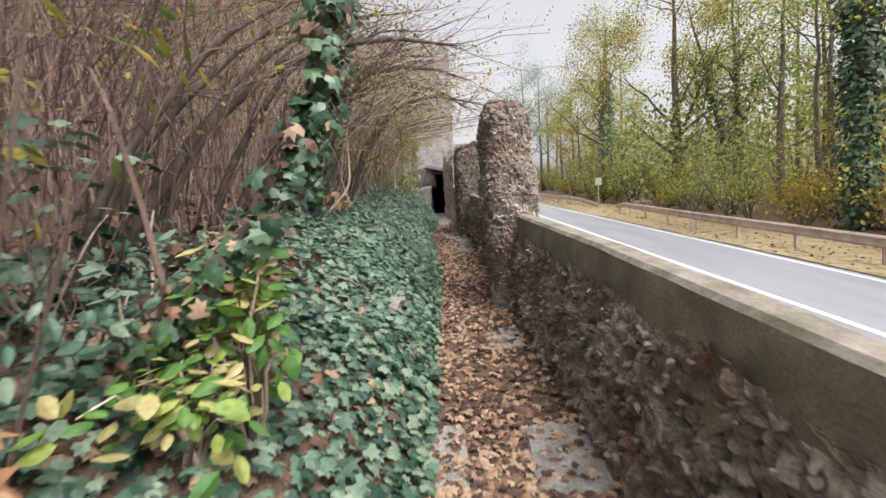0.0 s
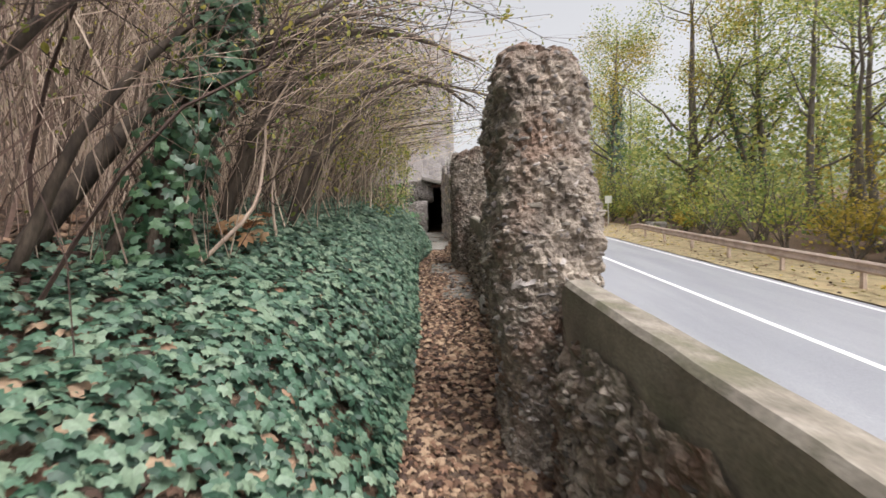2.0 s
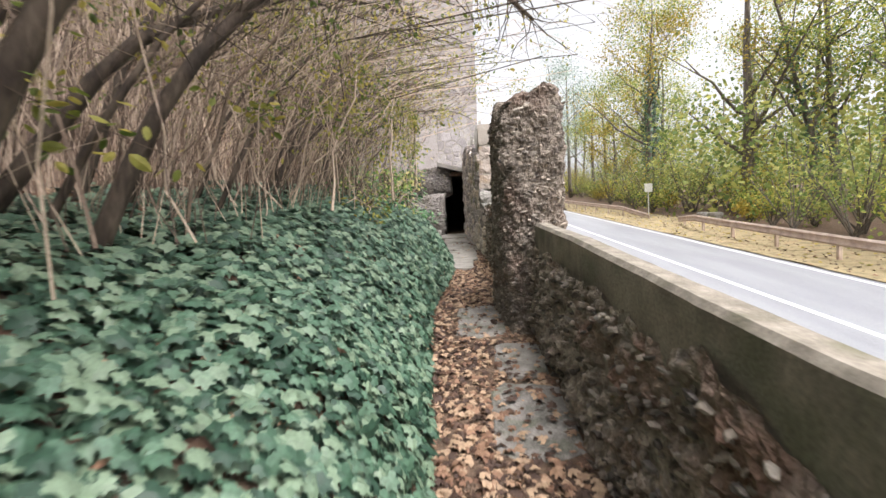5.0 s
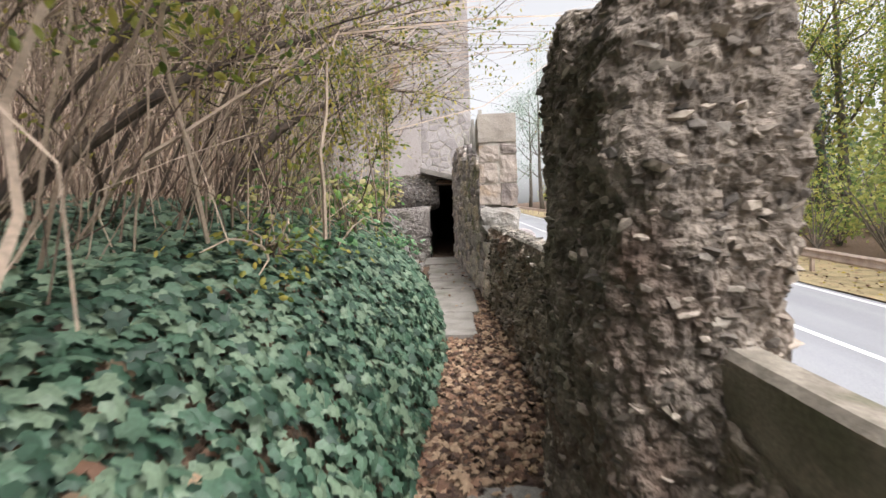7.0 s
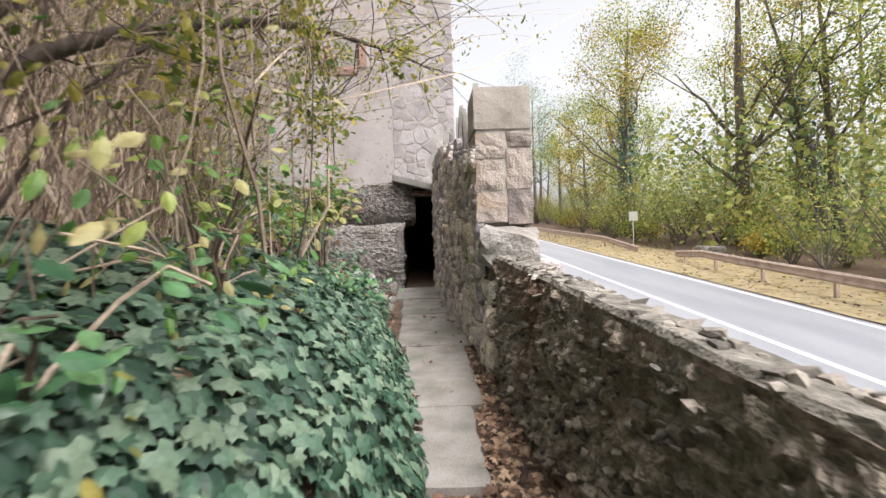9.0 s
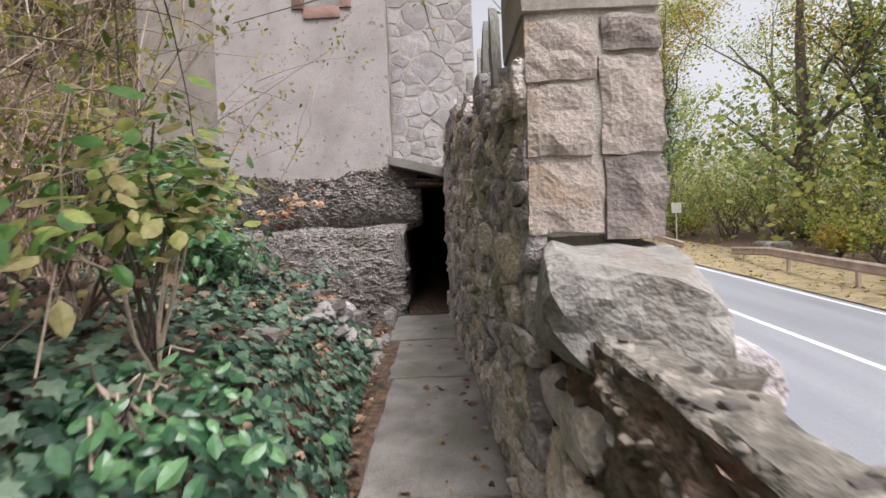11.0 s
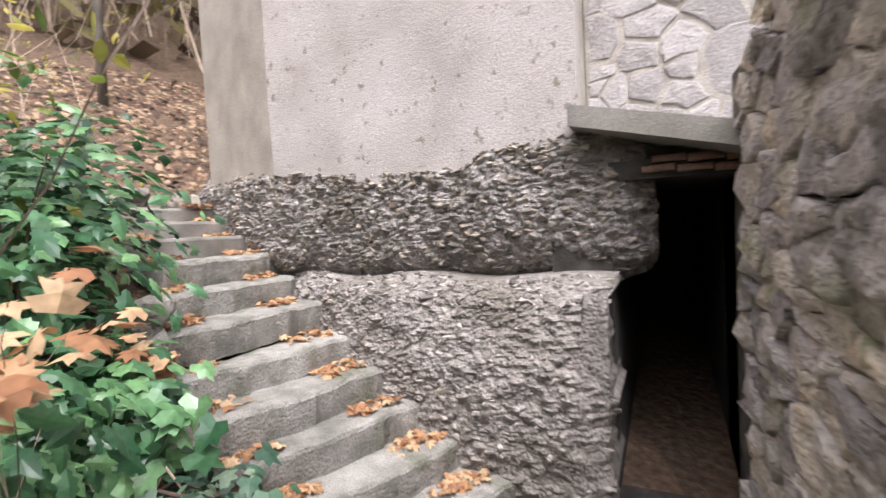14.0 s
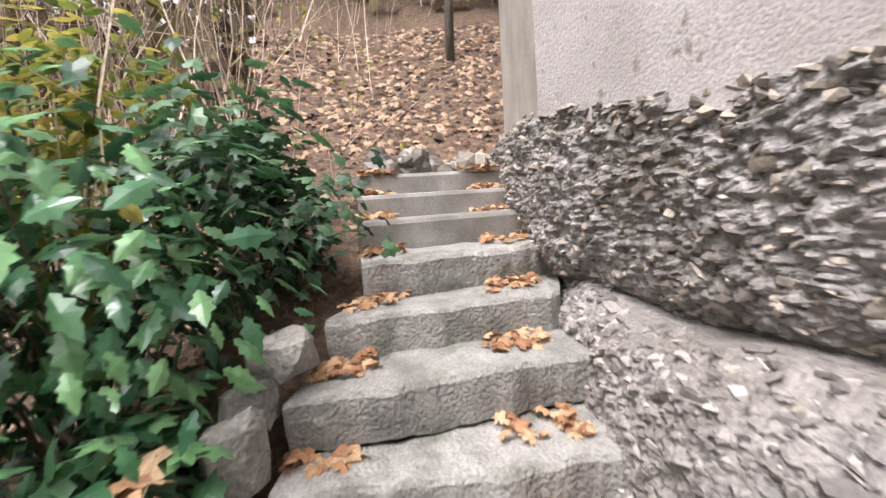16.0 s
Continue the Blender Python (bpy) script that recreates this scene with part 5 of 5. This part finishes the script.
def bush(name, c, rad, m, size, shape, mat, seed, label, stems=10, face=(0, -.2, .7), root=None):
    """A leafy bush: stems and leaves spread through an uneven crown."""
    r = np.random.default_rng(seed)
    gz = ground_z(c[0], c[1])
    thing = empty(name, (c[0], c[1], gz), label, "bush")
    ends = np.array(c)[None] + r.normal(size=(stems, 3)) * np.array(rad)[None] * .55
    root = (c[0], c[1], gz) if root is None else root
    P = np.stack([np.array(root)[None] * (1 - t) + ends * t + np.array([0, 0, .12 * math.sin(t * 3)])[None] for t in np.linspace(0, 1, 5)], axis=1) + r.normal(size=(stems, 5, 3)) * .02
    v, f = stems_mesh(P, np.full((stems, 5), .007 if root[2] == gz else .0016) * np.linspace(1.2, .5, 5)[None], 5)
    part("stem_mass", v, f, M_stem, thing, kind="stuff")
    w = r.integers(0, stems, m)
    p = ends[w] + r.normal(size=(m, 3)) * np.array(rad)[None] * .36
    out = (p - np.array(c)[None])
    part("foliage", *leaves(p, out * 1.2 + np.array(face)[None] + r.normal(size=(m, 3)) * .3, r.uniform(*size, m), shape, .16, True, seed, out + np.array([0, 0, -.25])), mat, thing, kind="stuff")
    return thing


bush("lime_shrub", (-.80, 2.25, 1.42), (.14, .14, .16), 150, (.07, .125), OVAL, M_lime, 201, "low shrub with lime green and yellow leaves on the bank", 16)
bush("bramble", (-1.25, 2.35, 1.34), (.26, .4, .24), 260, (.045, .085), OVAL, M_ivy, 214, "tangle of green bramble leaves on the bank", 18)
bush("withered_bramble", (-1.1, 2.75, 1.5), (.28, .35, .26), 260, (.05, .09), MAPLE, M_litter, 215, "withered brown leaves hanging on bramble stems", 14)
bush("lime_shrub", (-.92, 2.05, 1.12), (.19, .2, .14), 150, (.07, .125), OVAL, M_lime, 202, "low shrub with lime green and yellow leaves on the bank", 12)
bush("green_shrub", (-1.35, 1.75, 2.5), (.4, .4, .4), 230, (.05, .10), OVAL, M_yellow, 203, "thin shrub with yellow-green leaves", 14)
bush("green_shrub", (-1.9, 2.6, 1.7), (.4, .6, .3), 240, (.06, .11), IVY, M_ivy, 204, "tangled green shrub on the bank", 12)
bush("green_shrub", (-.98, 15.35, 2.42), (.34, .3, .08), 380, (.045, .085), OVAL, M_glossy, 221, "low green bramble leaves on the bank", 18)
bush("yellow_shrub", (-1.15, 15.75, 3.04), (.30, .35, .20), 420, (.05, .11), OVAL, M_lime, 205, "drooping shrub with pale yellow-green leaves", 14)
bush("withered_bramble", (-1.6, 15.95, 2.8), (.3, .3, .22), 190, (.03, .06), MAPLE, M_litter, 219, "withered brown bramble in front of the tower", 26)
bush("yellow_shrub", (-1.5, 12.5, 2.75), (.25, .25, .15), 60, (.05, .09), OVAL, M_lime, 206, "sprig of large pale yellow leaves", 6)
bush("yellow_shrub", (-1.05, 13.4, 2.85), (.34, .9, .34), 420, (.035, .07), OVAL, M_lime, 217, "yellow-green shrub at the edge of the thicket", 22)
bush("green_shrub", (-1.15, 11.9, 2.45), (.3, .5, .16), 280, (.03, .052), OVAL, M_yellow, 218, "low yellow-green shrub rising from the ivy", 18)
bush("green_sprig", (-.98, 12.45, 2.46), (.2, .24, .2), 130, (.05, .10), OVAL, M_glossy, 207, "bright green sprig rising from ivy", 6)
bush("ivy_mound", (-2.5, 18.62, 2.78), (.34, .16, .2), 420, (.08, .13), IVY, M_glossy, 220, "large glossy ivy leaves hanging beside the steps", 12)
bush("glossy_evergreen", (-2.85, 18.5, 3.4), (.5, .38, .52), 1500, (.07, .13), HOLLY, M_glossy, 208, "glossy dark green evergreen bush beside the steps", 26)
bush("glossy_evergreen", (-2.3, 18.15, 2.85), (.5, .36, .34), 800, (.07, .13), HOLLY, M_glossy, 209, "low glossy evergreen with blue-green leaves", 16)
bush("ivy_mound", (-3.6, 18.98, 3.55), (.6, .30, .36), 1300, (.05, .09), IVY, M_ivy_dark, 210, "mound of small dark ivy leaves beside the steps", 18)
bush("yellow_shrub", (-3.4, 18.25, 4.0), (.6, .45, .5), 800, (.06, .11), OVAL, M_yellow, 211, "thin shrub with yellowing leaves behind the evergreen", 18)
bush("green_mound", (-2.0, 18.5, 2.45), (.42, .28, .2), 520, (.05, .09), IVY, M_ivy, 212, "trailing ivy beside the lowest steps", 12)
for i, (c, m, mt) in enumerate((((-1.65, 8.1, 3.0), 90, M_lime), ((-1.5, 8.3, 2.75), 70, M_yellow), ((-1.85, 6.6, 3.2), 80, M_yellow), ((-1.3, 9.6, 3.0), 60, M_yellow), ((-1.25, 11.2, 3.3), 90, M_yellow), ((-1.0, 13.2, 3.3), 110, M_yellow), ((-.9, 14.6, 3.5), 120, M_yellow), ((-.35, 15.4, 4.3), 150, M_yellow), ((-1.2, 14.2, 2.9), 120, M_lime))):
    bush("leafy_sprig", c, (.22, .26, .2), m, (.04, .085), OVAL, mt, 260 + i, "sprig of yellow-green leaves in the thicket", 8, root=(c[0] - .5, c[1] - .2, c[2] - .7))
for i, (c, rad, m, s) in enumerate((((-1.42, 6.5, 2.02), (.16, .16, .10), 34, (.07, .14)), ((-1.55, 18.05, 3.18), (.30, .10, .12), 46, (.05, .09)), ((-1.4, 1.4, 1.2), (.2, .2, .1), 26, (.09, .15)), ((-2.32, 18.78, 2.88), (.10, .06, .08), 16, (.08, .14)))):
    bush("dead_leaf_spray", c, rad, m, s, MAPLE, M_orange, 230 + i, "spray of dry orange-brown dead leaves", 6, root=(c[0] - .35, c[1] + .1, ground_z(c[0] - .35, c[1] + .1)))

# ---- guard rail and sign across the road ----
def rail(name, line, label):
    line = np.array(line, float)
    pts = []
    for i in range(len(line) - 1):
        k = max(2, int(np.linalg.norm(line[i + 1] - line[i]) / 1.0))
        pts += [line[i] + (line[i + 1] - line[i]) * q / k for q in range(k)]
    pts.append(line[-1])
    pts = np.array(pts)
    thing = empty(name, (pts[0][0], pts[0][1], road_z(pts[0][1])), label, "guard rail", "guard rails along the road")
    prof = [(-.03, -.16), (-.075, -.10), (-.03, -.03), (-.03, .03), (-.075, .10), (-.03, .16), (.0, .16), (.0, -.16)]
    v = []
    for x, y, h in pts:
        v += [(x + a, y, road_z(y) + h + b) for a, b in prof]
    k = len(prof)
    f = [(i * k + j, i * k + (j + 1) % k, (i + 1) * k + (j + 1) % k, (i + 1) * k + j) for i in range(len(pts) - 1) for j in range(k)]
    f += [tuple(range(k)), tuple(range((len(pts) - 1) * k, len(pts) * k))[::-1]]
    part("beam", v, f, M_rail, thing, "brown weathered corrugated beam")
    for x, y, h in pts[1:-1:3]:
        z = road_z(y)
        part("post", *prism([(x + .01, y - .05), (x + .11, y - .05), (x + .11, y + .05), (x + .01, y + .05)], z - .1, z + h + .1), M_rail, thing)


rail("guard_rail", [(10.4, -22, .62), (10.75, 10, .62), (10.95, 20, .62), (11.35, 28, .62), (11.7, 31, .6), (12.5, 34.5, .25)], "brown weathered guard rail along the verge")
rail("guard_rail", [(12.2, 38.0, .2), (11.75, 42, .6), (11.3, 50, .62), (10.9, 62, .62), (10.2, 80, .62)], "brown weathered guard rail on the far bend")
post = empty("road_sign", (13.3, 41.0, road_z(41)), "small pale square sign on a thin post", "sign")
zz = road_z(41)
part("pole", *sweep([(13.3, 41, zz - .1), (13.3, 41, zz + 2.3)], (.035, .035), 8), M_sign, post)
part("plate", *prism([(13.02, 40.93), (13.58, 40.93), (13.58, 40.97), (13.02, 40.97)], zz + 1.75, zz + 2.35), M_sign, post, "pale square plate")
v, f = lump(900, 1.1, .8, .6, .2, 3)
mesh("rock", v, f, M_step, label="pale boulder on the verge at the track entrance", category="rock").location = (14.3, 34.5, road_z(34.5) + .02)


# ---- woodland across the road ----
def tree(x, y, h, rad, seed, lean=(0, 0), ivy=0, crown=1500, mat=M_wood_green, bark=M_bark_grey, first=.35, leaf=(.11, .24), label="", spreadk=.32, z=None, group="woodland trees"):
    r = np.random.default_rng(seed)
    z = ground_z(x, y) if z is None else z
    thing = empty("tree", (x, y, z), label, "tree", group)
    t = np.linspace(0, 1, 10)
    tr = np.c_[x + lean[0] * t * h + .12 * np.cumsum(r.normal(size=10)) * .6, y + lean[1] * t * h + .12 * np.cumsum(r.normal(size=10)) * .6, z - .2 + (h + .2) * t]
    tr[0, :2] = (x, y)
    pile = Pile()
    pile.add(*sweep(tr, rad * (1.25 - 1.15 * t ** .8), 8))
    tips = []
    for k in range(int(r.integers(9, 14))):
        s = r.uniform(first, .96)
        o = np.array([np.interp(s, t, tr[:, c]) for c in range(3)])
        a = r.uniform(0, 2 * np.pi)
        L = h * r.uniform(.14, spreadk) * (1.15 - s * .55)
        d = np.array([math.cos(a), math.sin(a), r.uniform(.35, 1.1)])
        q = np.linspace(0, 1, 6)[:, None]
        br = o + d * L * q + np.array([0, 0, .12 * L]) * q ** 2 + np.cumsum(r.normal(size=(6, 3)) * L * .03, axis=0)
        r0 = rad * .42 * (1.2 - s)
        pile.add(*sweep(br, np.linspace(r0, r0 * .2, 6), 5, False))
        tips += [br[3], br[4], br[5]]
        for _ in range(3):
            e = br[int(r.integers(2, 6))]
            d2 = d * .4 + r.normal(size=3) * .6
            b2 = e + d2 * L * .45 * np.linspace(0, 1, 4)[:, None]
            pile.add(*sweep(b2, np.linspace(r0 * .35, .012, 4), 4, False))
            tips += [b2[2], b2[3]]
    part("trunk", *pile.all(), bark, thing, "ivy-hung grey trunk and limbs" if ivy else "", smooth=True)
    tips = np.array(tips)
    crown = int(crown * (2.4 if y < 32 else 3.6))
    w = r.integers(0, len(tips), crown)
    sc = h * .034
    p = tips[w] + r.normal(size=(crown, 3)) * np.array([sc * 1.2, sc * 1.2, sc])
    part("crown", *leaves(p, r.normal(size=(crown, 3)) + np.array([0, -.2, .8]), r.uniform(*leaf, crown), QUAD, .1, False, seed), mat, thing, kind="stuff")
    if ivy:
        s = r.random(ivy) ** .8 * .72
        o = np.stack([np.interp(s, t, tr[:, c]) for c in range(3)], axis=1)
        a = r.uniform(0, 2 * np.pi, ivy)
        d = np.c_[np.cos(a), np.sin(a), r.normal(size=ivy) * .2]
        rr = rad * 1.2 + r.random(ivy) * (.38 + .3 * np.sin(s * 19 + a * 2) ** 2)
        part("ivy", *leaves(o + d * rr[:, None], d + np.array([0, 0, .5]), r.uniform(.14, .28, ivy), QUAD, .1, False, seed + 1), M_ivy_dark, thing, "dark ivy sleeve", kind="stuff")
    return thing


TREE = "slender woodland tree with thin yellowing autumn crown"
for i, (x, y, h, rad, ln, iv, cr, mt) in enumerate((
        (15.4, 17.8, 15, .30, (.0, .0), 3800, 900, M_wood_green), (19.0, 38.5, 19, .42, (.0, .01), 0, 1500, M_wood_green), (16.9, 50, 19, .32, (.03, 0), 1500, 1700, M_wood_gold), (18.3, 52, 18, .32, (.02, 0), 1300, 1500, M_wood_green),
        (22.5, 36.5, 15, .30, (-.22, .05), 900, 1000, M_wood_gold), (23.5, 37, 17, .30, (-.05, 0), 300, 1500, M_wood_green), (21.0, 30, 17, .24, (.03, .02), 0, 1100, M_wood_green), (22.5, 27.5, 17, .2, (-.03, 0), 0, 1100, M_wood_pale),
        (18.5, 23.5, 14, .16, (.02, .05), 0, 900, M_wood_green), (20.5, 18.5, 15, .20, (.0, .02), 200, 1200, M_wood_green), (19.0, 12.0, 15, .22, (.05, 0), 500, 1300, M_wood_green), (17.5, 6, 14, .2, (0, 0), 300, 1200, M_wood_green),
        (27, 44, 18, .3, (.03, 0), 200, 1500, M_wood_green), (29, 36, 18, .28, (-.03, 0), 0, 1500, M_wood_pale), (26, 29, 17, .25, (.02, 0), 0, 1400, M_wood_green), (27, 21, 17, .25, (0, 0), 0, 1400, M_wood_gold), (25, 13, 16, .25, (0, 0), 0, 1400, M_wood_green), (24, 4, 16, .25, (0, 0), 0, 1300, M_wood_green),
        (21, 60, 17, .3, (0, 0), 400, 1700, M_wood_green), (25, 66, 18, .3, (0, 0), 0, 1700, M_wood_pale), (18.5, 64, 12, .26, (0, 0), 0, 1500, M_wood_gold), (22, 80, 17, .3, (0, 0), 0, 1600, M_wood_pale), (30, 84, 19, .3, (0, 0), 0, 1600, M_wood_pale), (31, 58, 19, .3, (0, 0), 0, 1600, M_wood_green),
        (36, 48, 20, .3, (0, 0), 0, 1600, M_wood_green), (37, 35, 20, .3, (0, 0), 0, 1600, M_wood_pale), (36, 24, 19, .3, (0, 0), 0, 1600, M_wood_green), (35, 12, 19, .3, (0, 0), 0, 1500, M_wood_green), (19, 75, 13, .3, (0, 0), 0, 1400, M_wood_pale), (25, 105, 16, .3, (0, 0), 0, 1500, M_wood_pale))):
    tree(x, y, h, rad, 600 + i, ln, iv, cr, mt, first=.42 if y < 26 else .2, label="tall tree with its trunk sleeved in dark ivy" if iv > 800 else TREE)
# farthest trees, their crowns painted with the haze of distance
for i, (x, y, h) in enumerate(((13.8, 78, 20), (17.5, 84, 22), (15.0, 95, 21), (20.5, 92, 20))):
    tree(x, y, h, .3, 660 + i, (0, 0), 0, 1700, M_wood_hazed, first=.25, label="tall distant tree, its crown tinted with pale blue haze")
UNDER = "straggling roadside undergrowth with green and golden leaves"
r = np.random.default_rng(77)
for i in range(110):
    y = 0 + .80 * i * (1 + .004 * i) + r.uniform(-.6, .6)
    x = 14.2 + r.uniform(0, 2.6) + (3.2 if i % 3 == 0 else 0) + max(0, y - 50) * .12
    if 34 < y < 40 and x < 17.5:
        x += 3
    h = 1.4 + 4.6 * r.random() ** 1.8
    m = 760 if r.random() < .6 else 420
    thing = empty("undergrowth_bush", (x, y, ground_z(x, y)), UNDER, "bush", "undergrowth along the verge")
    k = 12
    a = r.uniform(0, 2 * np.pi, k)
    o = np.array([x, y, ground_z(x, y)])
    ends = o + np.c_[np.cos(a) * h * .45, np.sin(a) * h * .45, h * r.uniform(.5, 1.0, k)]
    P = np.stack([o[None] * (1 - t) + ends * t for t in np.linspace(0, 1, 4)], axis=1) + r.normal(size=(k, 4, 3)) * .06
    v, f = stems_mesh(P, np.full((k, 4), .03) * np.linspace(1, .4, 4)[None], 4)
    part("stem_mass", v, f, M_bark_grey, thing, kind="stuff")
    p = ends[r.integers(0, k, m)] * .75 + o[None] * .25 + r.normal(size=(m, 3)) * np.array([.55, .55, .5]) * h * .32
    p[:, 2] = np.maximum(p[:, 2], o[2] + .05)
    mt = (M_wood_gold, M_wood_green, M_wood_pale, M_yellow, M_wood_pale, M_wood_green, M_wood_gold)[int(r.integers(0, 7))]
    part("foliage", *leaves(p, r.normal(size=(m, 3)) + np.array([-.3, -.3, .8]), r.uniform(.09, .22, m), QUAD, .1, False, 800 + i), mt, thing, kind="stuff")

# far woods that close the view across the road
pts = []
r = np.random.default_rng(88)
while len(pts) < 85000:
    a, d = r.uniform(-40, 79), r.uniform(24, 120)
    x, y = 8 + d * math.cos(radians(a)), 10 + d * math.sin(radians(a))
    if x < 14 + .24 * max(0, y - 40):
        continue
    top = 6.2 + 5.0 * noise.noise(Vector((x * .06, y * .06, 0))) + d * .04
    pts.append((x, y, road_z(min(y, 140)) + top * r.random() ** .85))
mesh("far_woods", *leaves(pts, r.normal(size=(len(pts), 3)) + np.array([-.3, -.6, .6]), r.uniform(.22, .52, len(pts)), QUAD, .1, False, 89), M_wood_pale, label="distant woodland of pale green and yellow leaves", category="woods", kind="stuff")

# woodland on the slope above
for i, (x, y, h) in enumerate(((-7.5, 21.5, 12), (-9.5, 25, 13), (-6.8, 29, 12), (-12, 20, 13), (-13, 28, 14), (-10, 33, 13), (-11, 14, 13), (-12, 7, 13), (-11, 0, 13), (-16, 24, 14), (-6.5, 24.5, 9))):
    tree(x, y, h, .055, 700 + i, (r.uniform(-.05, .05), r.uniform(-.05, .05)), 0, 700, M_yellow if i % 2 else M_wood_green, M_bark_grey, .45, (.10, .2), "thin bare-limbed tree on the wooded slope", group="trees on the slope")

# brown woods that close the view on the slope
pts = []
while len(pts) < 38000:
    x, y = r.uniform(-34, -8.5), r.uniform(-25, 60)
    if y > 16 and x > -9 - (y - 16) * .05:
        continue
    pts.append((x, y, ground_z(x, y) + 10.5 * r.random() ** 1.3))
mesh("slope_woods", *leaves(pts, r.normal(size=(len(pts), 3)) + np.array([.5, -.3, .6]), r.uniform(.35, .8, len(pts)), QUAD, .1, False, 91), M_slopewood, label="brown and olive autumn woodland on the slope", category="woods", kind="stuff")
